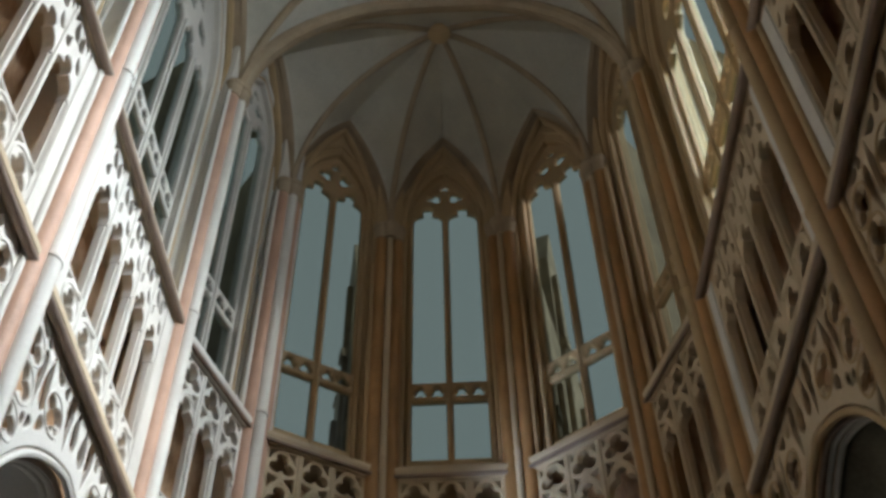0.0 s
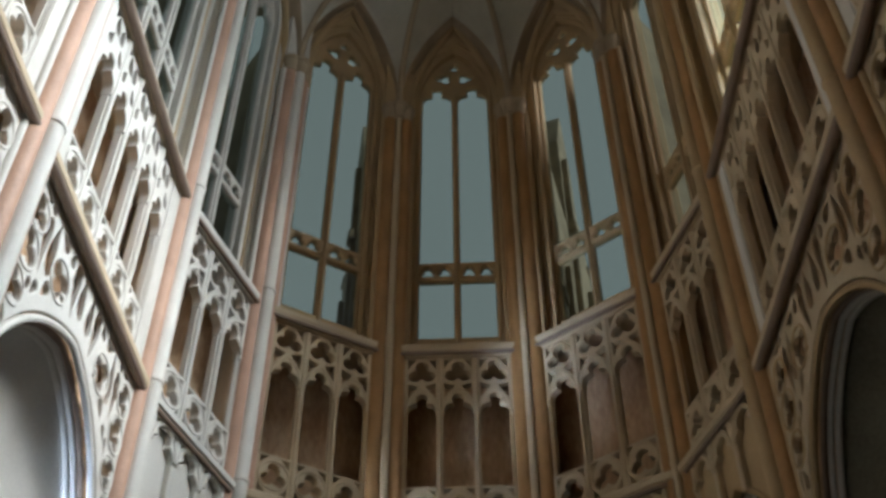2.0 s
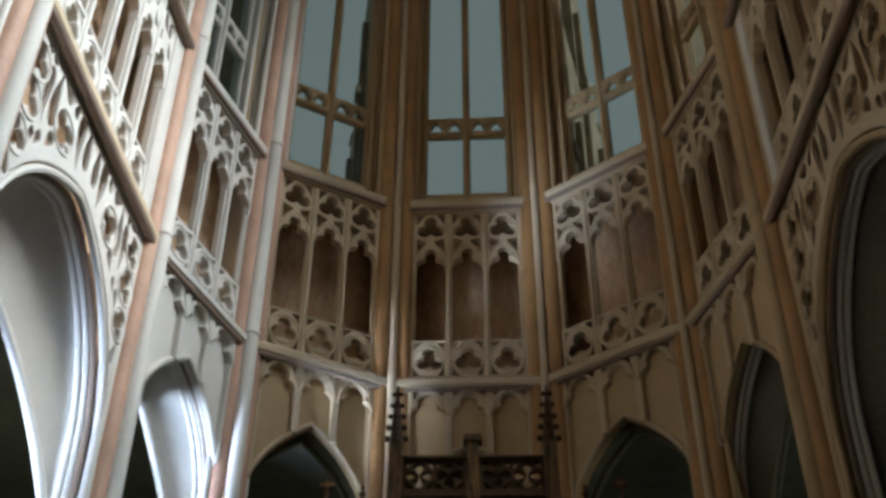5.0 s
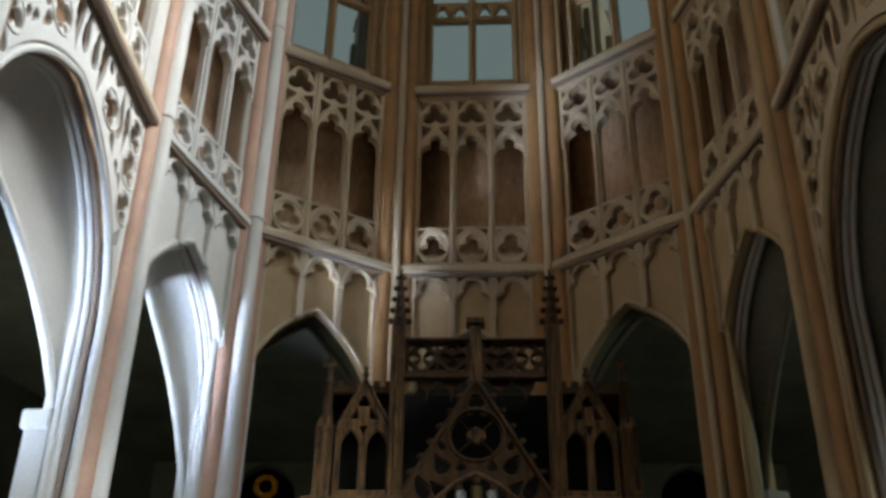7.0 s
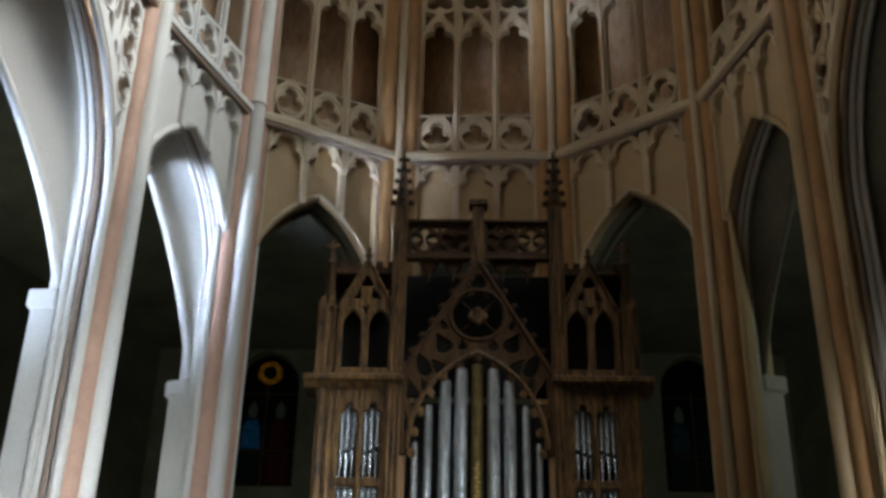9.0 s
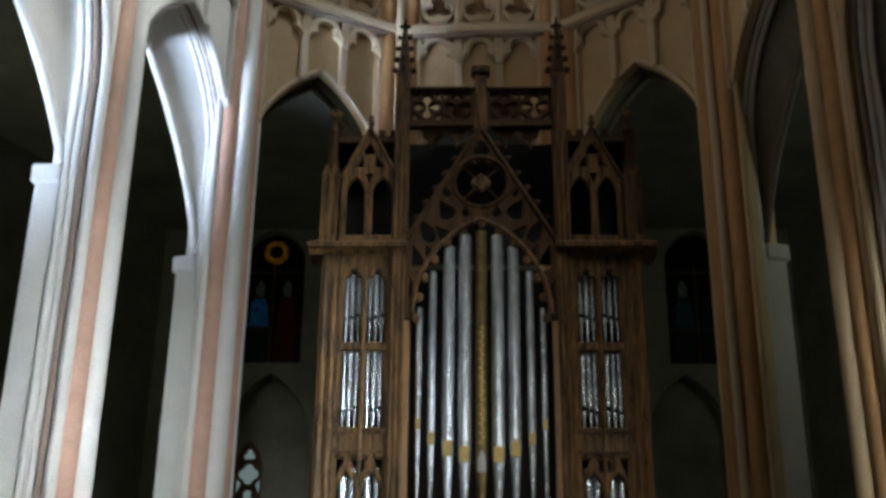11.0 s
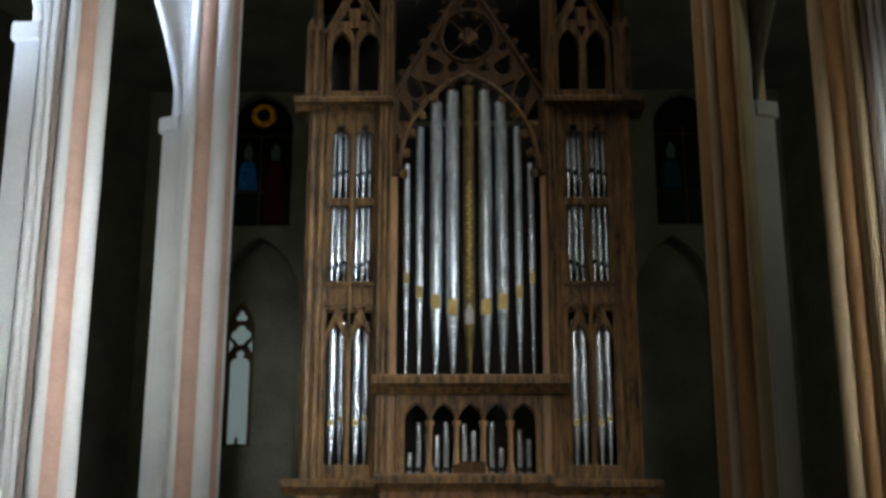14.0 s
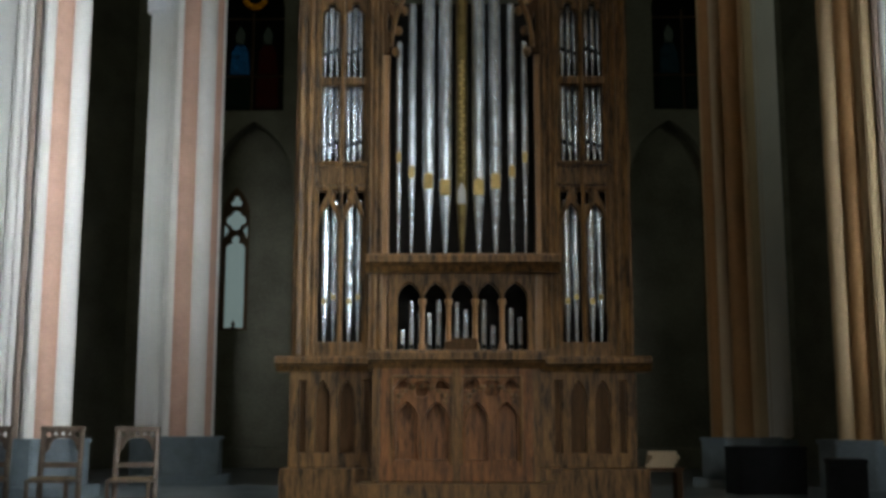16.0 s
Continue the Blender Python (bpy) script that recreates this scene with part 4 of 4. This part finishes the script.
def small_pipe(x, z0, mouth, top, r, d, mat=None):
    bm = upright(lathe_bm([(r * 0.3, z0), (r, mouth - 0.01), (r, top)], 14), x, 0, d)
    p = part("pipe", bm, mat or TIN, organ, smooth=True)
    # small mouths are black for the shade in their openings
    part("mouth", box_bm(x - r * 0.55, x + r * 0.55, mouth, mouth + r * 1.3, d + r * 0.72, d + r * 1.02, 0), BLACK if r < 0.04 else GOLD, p)
    return p


# black panels for the shade inside, and the body of the case
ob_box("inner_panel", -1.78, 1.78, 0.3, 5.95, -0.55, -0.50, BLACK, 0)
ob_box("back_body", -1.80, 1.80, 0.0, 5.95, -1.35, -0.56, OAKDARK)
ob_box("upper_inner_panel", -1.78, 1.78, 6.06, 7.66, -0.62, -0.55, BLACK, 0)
for s in (-1, 1):
    ob_box("side_board", min(s * 1.80, s * 1.86), max(s * 1.80, s * 1.86), 0.5, 5.95, -1.35, -0.02)
# foot, lower case and console
ob_box("base", -1.94, -0.8, 0.0, 0.58, -1.35, 0.12)
ob_box("base", 0.8, 1.98, 0.0, 0.58, -1.35, 0.12)
ob_box("step", -1.07, 0.97, 0.0, 0.45, -0.2, 0.62, label="worn oak step below the console")
for s in (-1, 1):
    def q(pts):
        return [(s * x, z) for x, z in pts][::s]
    holes = [q([(1.16, 0.74), (1.32, 0.74)] + pointed(1.24, 0.08, 1.30, 0.2, 6)), q([(1.42, 0.74), (1.58, 0.74)] + pointed(1.50, 0.08, 1.30, 0.2, 6)), q(rect(0.99, 1.06, 0.74, 1.5)), q(rect(1.68, 1.75, 0.74, 1.5))]
    ob_plate("lower_panel", q(rect(0.78, 1.86, 0.58, 1.62)), holes, -0.04, 0.07)
    ob_box("lower_panel_back", min(s * 0.78, s * 1.84), max(s * 0.78, s * 1.84), 0.58, 1.62, -0.10, -0.045, OAKDARK, 0)
cornice("base_cornice", -2.0, -0.86, 1.60, 1.76, 0.16)
cornice("base_cornice", 0.80, 2.02, 1.60, 1.76, 0.16)
ob_box("console_body", -0.90, 0.78, 0.45, 1.60, -0.3, 0.33, OAKRED)
holes = []
relief = []
for cx in (-0.42, 0.30):
    for dx in (-0.155, 0.155):
        holes.append([(cx + dx - 0.115, 0.68), (cx + dx + 0.115, 0.68)] + pointed(cx + dx, 0.115, 1.06, 0.2, 7))
    holes += [foil(cx, 1.40, 0.085, 4, 45), teardrop(cx - 0.22, 1.43, 0.17, 0.1, 200), teardrop(cx + 0.22, 1.43, 0.17, 0.1, -20)]
ob_plate("console_panel", rect(-0.93, 0.81, 0.45, 1.62), holes, 0.335, 0.115, OAKRED, label="reddish oak console front with blind tracery")
for cx in (-0.42, 0.30):
    for x in (cx - 0.31, cx + 0.31):
        ob_tube("panel_bead", [(x, 0.62, 0.452), (x, 1.53, 0.452)], 0.016)
    ob_tube("panel_bead", [(cx - 0.31, 1.53, 0.452), (cx + 0.31, 1.53, 0.452)], 0.016)
    for k in range(9):
        a = math.pi * k / 8
        bm = bmesh.new()
        bmesh.ops.create_icosphere(bm, subdivisions=1, radius=0.026 + 0.010 * (k % 2), matrix=Matrix.Translation((cx + 0.25 * math.cos(a), 1.27 + 0.16 * math.sin(a), 0.452)) @ Matrix.Diagonal((1.3, 0.9, 0.7, 1)))
        part("carved_leaf", bm, OAK, organ, smooth=True)
for x in (-0.89, -0.06, 0.77):
    ob_box("console_post", x - 0.04, x + 0.04, 0.45, 1.62, 0.42, 0.475)
cornice("console_cornice", -0.98, 0.86, 1.60, 1.80, 0.54)
ob_box("music_desk", -0.12, 0.16, 1.80, 1.93, 0.26, 0.40, OAKDARK)
ob_box("stop_box", -0.18, -0.06, 1.80, 1.90, 0.30, 0.42, OAKDARK)

# side towers
for s in (-1, 1):
    def q(pts):
        return [(s * x, z) for x, z in pts][::s]
    holes = []
    for cx in (1.20, 1.47):
        holes += [q([(cx - 0.105, 1.92), (cx + 0.105, 1.92)] + pointed(cx, 0.105, 3.18, 0.26, 7)),
                  q([(cx - 0.105, 3.93), (cx + 0.105, 3.93), (cx + 0.105, 4.80), (cx - 0.105, 4.80)]),
                  q([(cx - 0.105, 4.90), (cx + 0.105, 4.90)] + cusped(cx, 0.105, 5.62))]
        e = 1 if cx > 1.3 else -1
        holes.append(q([(cx + e * 0.02, 3.585), (cx + e * 0.115, 3.585), (cx + e * 0.115, 3.36), (cx + e * 0.075, 3.45)][::-e]))
    holes.append(q(foil(1.335, 3.51, 0.092, 4, 45, 0.44, 0.52, steps=32)))
    holes += [q(tri(1.24, 3.60, 1.29, 3.60, 1.245, 3.54)), q(tri(1.38, 3.60, 1.43, 3.60, 1.425, 3.54))]
    tower = ob_plate("side_front", q(rect(0.94, 1.80, 1.76, 5.95)), holes, -0.06, 0.07)
    for x, r, d in ((0.985, 0.028, 0.02), (1.05, 0.016, 0.015), (1.62, 0.016, 0.015), (1.69, 0.03, 0.02), (1.79, 0.05, 0.0), (1.335, 0.022, 0.02)):
        ob_tube("moulding", [(s * x, 1.76, d), (s * x, 5.93, d)], r, parent=tower)
    for z in (3.66, 3.88):
        ob_box("rail", min(s * 1.0, s * 1.68), max(s * 1.0, s * 1.68), z - 0.02, z + 0.02, 0.0, 0.045, parent=tower)
    for cx in (1.20, 1.47):
        for k, dx in enumerate((-0.045, 0.055)):
            small_pipe(s * cx + dx, 1.9, 2.34 + 0.05 * k, 3.5, 0.046 - 0.004 * k, -0.11 - 0.03 * k)
        for k, dx in enumerate((-0.062, 0.012, 0.080)):
            x = s * (cx + dx)
            small_pipe(x, 3.92, 4.14 - 0.02 * k, 4.82, 0.034 - 0.004 * k, -0.11)
            small_pipe(x, 4.90, 5.22 - 0.02 * k, 5.72 + 0.03 * (k == 1), 0.033 - 0.004 * k, -0.11)
# main posts with crocketed pinnacles
for s in (-1, 1):
    x = s * 0.955
    ob_box("main_post", x - 0.085, x + 0.085, 1.76, 8.35, -0.22, 0.06)
    for dx in (-0.06, 0.0, 0.06):
        ob_tube("post_bead", [(x + dx, 1.85, 0.065), (x + dx, 8.3, 0.065)], 0.02)
    pin = part("pinnacle", upright(lathe_bm([(0.10, 8.33), (0.085, 8.45), (0.012, 9.22)], 8), x, 0, -0.08), OAKDARK, organ)
    for k in range(5):
        z, r = 8.45 + 0.16 * k, 0.115 - 0.017 * k
        for a in range(4):
            bm = bmesh.new()
            bmesh.ops.create_icosphere(bm, subdivisions=1, radius=0.048 - 0.004 * k, matrix=Matrix.Translation((x + r * math.cos(radians(90 * a)), z, -0.08 + r * math.sin(radians(90 * a)))))
            part("crocket", bm, OAKDARK, pin, smooth=True)
cornice("tower_cornice", -2.0, -0.86, 5.94, 6.09, 0.14)
cornice("tower_cornice", 0.86, 2.02, 5.94, 6.09, 0.14)

# middle: desk, arcade and the great pipes
cornice("pipe_shelf", -1.04, 1.06, 2.66, 2.86, 0.24)
pts = [(-0.80, 2.68), (-0.80, 1.80), (-0.72, 1.80)]
step = 1.44 / 5
for k in range(5):
    a, b = -0.72 + k * step + 0.018, -0.72 + (k + 1) * step - 0.018
    pts += [(a, 1.80 if k == 0 else 2.36)] + pointed((a + b) / 2, (b - a) / 2, 2.37, 0.19, 6)[::-1] + [(b, 1.80 if k == 4 else 2.36)]
pts += [(0.72, 1.80), (0.80, 1.80), (0.80, 2.68)]
ob_plate("arcade_front", pts, [], 0.0, 0.08)
for k in range(1, 5):
    x = -0.72 + k * step
    part("colonnette", upright(lathe_bm([(0.045, 1.80), (0.045, 1.88), (0.028, 1.92), (0.028, 2.30), (0.045, 2.34), (0.045, 2.38)], 10), x, 0, 0.04), OAKPALE, organ, smooth=True)
for k in range(14):
    x = -0.66 + k * 0.1
    small_pipe(x, 1.78, 1.86, 2.06 + 0.34 * abs(math.sin(k * 1.9)), 0.032, -0.18)
for x in (-0.86, 0.86):
    ob_box("inner_jamb", x - 0.05, x + 0.05, 1.80, 5.35, -0.15, 0.02, OAKPALE)
great = [(-0.70, 0.034, 3.97, 5.30), (-0.555, 0.045, 3.80, 5.74), (-0.37, 0.070, 3.67, 6.04), (-0.185, 0.076, 3.60, 6.18), (0.0, 0.066, 3.50, 6.24),
         (0.185, 0.076, 3.60, 6.18), (0.37, 0.070, 3.67, 6.04), (0.555, 0.045, 3.80, 5.74), (0.70, 0.034, 3.97, 5.30)]
for k, (x, r, mouth, top) in enumerate(great):
    mat = BRONZE if k == 4 else TIN
    p = part("pipe", upright(lathe_bm([(r * 0.28, 2.86), (r * 0.95, mouth - 0.03), (r * 0.98, mouth), (r, mouth + 0.02), (r, top), (r * 0.9, top)], 22), x, 0, 0.0), mat, organ,
             "bronzed pipe with a gilded spiral pattern" if k == 4 else "", smooth=True)
    lip = [(x - r * 0.72, mouth - 0.07), (x + r * 0.72, mouth - 0.07), (x + r * 0.72, mouth + r * 1.2), (x, mouth + r * (2.6 if k == 4 else 1.5)), (x - r * 0.72, mouth + r * 1.2)]
    part("mouth", bmesh_of(plate_mesh("mouth", lip, [], 0.02, 0.004), r * 0.80), SILVER if k == 4 else GOLD, p, "worn silver pipe mouth" if k == 4 else "gilded pipe mouth")
    part("mouth_slit", box_bm(x - r * 0.6, x + r * 0.6, mouth - 0.012, mouth + 0.012, r * 0.95, r * 1.02, 0), BLACK, p)
    if k == 4:
        for j in range(26):
            z = 3.75 + 0.052 * j
            part("gilded_diamond", bmesh_of(plate_mesh("gilded_diamond", [(x - 0.042 + 0.024 * (j % 2), z), (x + 0.012 * (j % 2), z - 0.026), (x + 0.022 + 0.02 * (j % 2), z + 0.006), (x, z + 0.026)], [], 0.012, 0.001), r * 0.93), GOLD, p)

# gable with its rose over the great pipes
arch = pointed(0.0, 0.79, 5.22, 1.16, 12)
outline = [(-0.88, 5.15), (-0.79, 5.15)] + arch[::-1] + [(0.79, 5.15), (0.88, 5.15), (0.88, 6.10), (0.0, 7.60), (-0.88, 6.10)]
holes = [ring(0, 6.86, 0.30), foil(0, 7.29, 0.10, 3, 90)]
for s in (-1, 1):
    for x, z, le, wi, tu in ((0.42, 6.50, 0.26, 0.17, 60), (0.645, 6.24, 0.34, 0.15, 62), (0.75, 5.88, 0.34, 0.13, 75), (0.81, 5.52, 0.24, 0.06, 82), (0.18, 6.475, 0.13, 0.10, 90), (0.455, 6.20, 0.24, 0.13, 48), (0.415, 6.74, 0.16, 0.07, 62), (0.10, 7.16, 0.10, 0.05, 60), (0.61, 5.97, 0.18, 0.09, 65)):
        sh = [(s * a, b) for a, b in teardrop(x, z, le, wi, tu)][::s]
        holes.append(sh)
gable = ob_plate("gable", outline, holes, -0.02, 0.08, OAKDARK)
for r, t in ((0.325, 0.028),):
    part("rose_ring", tube_bm([(r * math.cos(a * math.pi / 16), 6.86 + r * math.sin(a * math.pi / 16), 0.05) for a in range(32)], t, 8, True), OAKDARK, gable, smooth=True)
part("rose_centre", bmesh_of(plate_mesh("rose_centre", foil(0, 6.86, 0.11, 4, 0), [], 0.05, 0.012), -0.0), OAK, gable)
for a in range(4):
    c, s = math.cos(radians(45 + 90 * a)), math.sin(radians(45 + 90 * a))
    part("rose_spoke", tube_bm([(0.08 * c, 6.86 + 0.08 * s, 0.02), (0.3 * c, 6.86 + 0.3 * s, 0.02)], 0.012, 6), OAKDARK, gable)
for s in (-1, 1):
    ob_tube("gable_moulding", [(s * 0.90, 6.06, 0.06), (0.0, 7.58, 0.06)], 0.032, OAKDARK, parent=gable)
    for k in range(8):
        t = (k + 0.5) / 8
        bm = bmesh.new()
        bmesh.ops.create_icosphere(bm, subdivisions=1, radius=0.042, matrix=Matrix.Translation((s * (0.90 * (1 - t) + 0.03), 6.08 + 1.52 * t + 0.04, 0.06)) @ Matrix.Rotation(0.5, 4, "Z") @ Matrix.Diagonal((1.4, 0.9, 0.8, 1)))
        part("crocket", bm, OAKDARK, gable, smooth=True)
for k, (x, z) in enumerate(arch[::2]):
    bm = bmesh.new()
    bmesh.ops.create_icosphere(bm, subdivisions=1, radius=0.055, matrix=Matrix.Translation((x * 0.93, z - 0.05, 0.05)) @ Matrix.Diagonal((1.0, 1.25, 0.7, 1)))
    part("carved_leaf", bm, OAK, gable, smooth=True)
ob_tube("arch_moulding", [(x, z, 0.07) for x, z in arch], 0.028, parent=gable)
# pierced band between the posts, with its middle post
holes = []
for x in (-0.66, -0.29, 0.29, 0.66):
    holes.append(foil(x, 7.92, 0.165, 4, 90, 0.34, 0.62))
    for sx in (-1, 1):
        for sz in (-1, 1):
            holes.append([(x + sx * 0.165, 7.92 + sz * 0.175), (x + sx * 0.08, 7.92 + sz * 0.175), (x + sx * 0.165, 7.92 + sz * 0.09)][::-sx * sz])
band = ob_plate("pierced_band", rect(-0.87, 0.87, 7.62, 8.17), holes, -0.10, 0.08, OAKDARK)
for z in (7.64, 8.15):
    ob_tube("band_moulding", [(-0.87, z, 0.0), (0.87, z, 0.0)], 0.028, OAKDARK, band)
for x in (-0.29, 0.29):
    ob_plate("panel_back", rect(x - 0.2, x + 0.2, 7.70, 8.12), [], -0.20, 0.03, OAKDARK, parent=band)
for s in (-1, 1):
    for x in (0.30, 0.60):
        ob_plate("pendant", [(s * x - 0.13, 7.63), (s * x - 0.09, 7.50), (s * x - 0.03, 7.47), (s * x, 7.34), (s * x + 0.03, 7.47), (s * x + 0.09, 7.50), (s * x + 0.13, 7.63)][::s], [], -0.09, 0.05, OAKDARK, parent=band)
ob_box("middle_post", -0.075, 0.075, 7.5, 8.36, -0.08, 0.06)
ob_box("middle_post_cap", -0.115, 0.115, 8.34, 8.43, -0.10, 0.09)

# upper side stages
for s in (-1, 1):
    def q(pts):
        return [(s * x, z) for x, z in pts][::s]
    o = q([(0.98, 6.09), (1.66, 6.09), (1.66, 6.95), (1.335, 7.62), (0.98, 6.95)])
    holes = [q([(1.05, 6.20), (1.29, 6.20)] + pointed(1.17, 0.12, 6.72, 0.22, 6)), q([(1.38, 6.20), (1.60, 6.20)] + pointed(1.49, 0.11, 6.72, 0.22, 6)),
             q(tri(1.29, 6.98, 1.38, 6.98, 1.335, 6.86)), q(foil(1.335, 7.30, 0.075, 3, 90, steps=18)), q(tri(1.17, 7.08, 1.27, 7.08, 1.26, 7.22)), q(tri(1.40, 7.08, 1.50, 7.08, 1.41, 7.22))]
    st = ob_plate("upper_front", o, holes, -0.05, 0.07)
    ob_tube("gable_moulding", [(s * 0.99, 6.93, 0.03), (s * 1.335, 7.62, 0.03), (s * 1.66, 6.93, 0.03)], 0.026, parent=st)
    part("gable_knob", upright(lathe_bm([(0.02, 7.6), (0.05, 7.66), (0.02, 7.7), (0.035, 7.74), (0.005, 7.78)], 8), s * 1.335, 0, 0.02), OAK, st, smooth=True)
    turret = ob_box("corner_turret", min(s * 1.69, s * 1.89), max(s * 1.69, s * 1.89), 6.09, 6.98, -0.20, 0.03)
    part("turret_panel", bmesh_of(plate_mesh("turret_panel", q([(1.69, 6.10), (1.89, 6.10), (1.89, 6.98), (1.84, 7.10), (1.79, 6.98), (1.74, 7.10), (1.69, 6.98)]), [q([(u - 0.034, 6.18), (u + 0.034, 6.18)] + pointed(u, 0.034, 6.86, 0.10, 6)) for u in (1.742, 1.838)], 0.05, 0.006), 0.03), OAK, turret)
    part("turret_finial", upright(lathe_bm([(0.055, 6.98), (0.05, 7.55), (0.075, 7.58), (0.03, 7.64), (0.03, 7.74), (0.02, 7.92)], 8), s * 1.78, 0, -0.06), OAKDARK, turret, smooth=True)
    ob_box("finial_cross", s * 1.78 - 0.085, s * 1.78 + 0.085, 7.78, 7.85, -0.09, -0.03, parent=turret)
    rail = ob_box("top_rail", min(s * 0.98, s * 1.86), max(s * 0.98, s * 1.86), 7.46, 7.56, -0.58, -0.10, OAKDARK)
    ob_tube("rail_moulding", [(s * 1.0, 7.47, -0.09), (s * 1.86, 7.47, -0.09)], 0.03, OAKDARK, rail)
    for k in range(6):
        x = s * (1.06 + 0.15 * k)
        ob_box("merlon", x - 0.045, x + 0.045, 7.55, 7.64, -0.16, -0.10, OAKDARK, parent=rail)
    ob_box("upper_side", min(s * 1.80, s * 1.86), max(s * 1.80, s * 1.86), 6.09, 7.5, -0.6, -0.18, OAKDARK)


# ---- chairs ----
def chair():
    ch = tagged(empty("chair"), "old wooden church chair with a carved back and rush seat", "chair", "chairs beside the choir")
    W = 0.22
    for sx in (-1, 1):
        part("leg", box_bm(sx * W - 0.02, sx * W + 0.02, -0.19, -0.15, 0, 0.44, 0.006), CHAIRW, ch)
        bm = tube_bm([(sx * W, 0.18, 0), (sx * W, 0.17, 0.45), (sx * W, 0.22, 1.0)], 0.034, 8)
        part("back_post", bm, CHAIRW, ch)
        part("stretcher", box_bm(sx * W - 0.012, sx * W + 0.012, -0.16, 0.17, 0.15, 0.18, 0.004), CHAIRW, ch)
    part("seat_frame", box_bm(-W - 0.02, W + 0.02, -0.2, 0.2, 0.41, 0.445, 0.01), CHAIRW, ch)
    part("seat", box_bm(-W + 0.01, W - 0.01, -0.18, 0.18, 0.435, 0.465, 0.012), RUSH, ch, "woven rush seat")
    o = [(-W, 0.70), (-0.185, 0.74)] + pointed(0, 0.15, 0.775, 0.115, 7)[::-1] + [(0.185, 0.74), (W, 0.70), (W, 0.985), (-W, 0.985)]
    holes = [foil(u, 0.925, 0.034, 4, 0, steps=16) for u in (-0.165, 0.165)] + [foil(u, 0.935, 0.026, 3, 90, steps=15) for u in (-0.085, 0.0, 0.085)]
    part("back_panel", bmesh_of(plate_mesh("back_panel", o, holes, 0.03, 0.005), 0.0), CHAIRW, ch, "carved and pierced back panel", m=Matrix.Translation((0, 0.30, 0)) @ Matrix.Rotation(radians(94), 4, "X"))
    part("mid_rail", box_bm(-W, W, 0.155, 0.195, 0.56, 0.62, 0.008), CHAIRW, ch)
    part("crest", box_bm(-W - 0.035, W + 0.035, 0.19, 0.25, 0.965, 1.015, 0.008), CHAIRW, ch)
    part("front_stretcher", box_bm(-W, W, -0.18, -0.16, 0.22, 0.25, 0.004), CHAIRW, ch)
    return ch


first = chair()
first.matrix_basis = Matrix.Translation((-3.55, 12.5, 0)) @ Matrix.Rotation(radians(4), 4, "Z")
copy_thing(first, Matrix.Translation((-4.40, 12.45, 0)) @ Matrix.Rotation(radians(-3), 4, "Z"))
copy_thing(first, Matrix.Translation((-5.22, 12.5, 0)) @ Matrix.Rotation(radians(2), 4, "Z"))

# ---- things beside the organ ----
def stack():
    st = tagged(empty("wooden_stand", Matrix.Translation((2.32, 13.0, 0))), "low dark oak stand holding loose papers", "stand")
    for sx in (-1, 1):
        for sy in (-1, 1):
            part("leg", box_bm(sx * 0.2 - 0.025, sx * 0.2 + 0.025, sy * 0.14 - 0.025, sy * 0.14 + 0.025, 0, 0.52, 0.006), OAKDARK, st)
    part("top", box_bm(-0.25, 0.25, -0.18, 0.18, 0.52, 0.56, 0.01), OAKDARK, st)
    for k in range(4):
        ob = part("book", box_bm(-0.16, 0.16, -0.12, 0.12, 0, 0.045, 0.006), PAPER)
        ob.matrix_world = Matrix.Translation((2.32 + 0.02 * k - 0.03 * (k > 2), 13.0, 0.56 + 0.046 * k)) @ Matrix.Rotation(0.15 * (k % 3 - 1), 4, "Z")
        tagged(ob, "worn beige paper-bound music book in a stack", "book", "books on the stand")


stack()


def bench(x, y, w, d, h, name, label, turn=0.0):
    b = tagged(empty(name, Matrix.Translation((x, y, 0)) @ Matrix.Rotation(radians(turn), 4, "Z")), label, "bench" if name == "choir_bench" else "chest")
    part("seat", box_bm(-w / 2, w / 2, -d / 2, d / 2, h - 0.06, h, 0.012), CLOTH, b)
    part("front", box_bm(-w / 2 + 0.03, w / 2 - 0.03, -d / 2 + 0.03, -d / 2 + 0.06, 0.06, h - 0.06, 0.006), CLOTH, b)
    for sx in (-1, 1):
        part("end_panel", box_bm(sx * (w / 2 - 0.04) - 0.03, sx * (w / 2 - 0.04) + 0.03, -d / 2, d / 2, 0, h - 0.05, 0.01), CLOTH, b)
    part("back", box_bm(-w / 2 + 0.03, w / 2 - 0.03, d / 2 - 0.06, d / 2 - 0.03, 0.06, h - 0.06, 0.006), CLOTH, b)


bench(4.1, 15.2, 0.95, 0.5, 0.76, "choir_bench", "dark covered bench beside the grey plinth", 8)
bench(4.42, 13.0, 0.42, 0.42, 0.66, "covered_chest", "small black covered chest on the floor", -10)
slab_low = tagged(part("choir_step", box_bm(2.2, 5.4, 13.6, 17.2, 0.0, 0.14, 0.02), GREY), "low blue-grey stone step round the choir", "step", kind="structure")
tagged(part("choir_step", box_bm(-5.6, -2.2, 13.6, 17.2, 0.0, 0.14, 0.02), GREY), "low blue-grey stone step round the choir", "step", kind="structure")
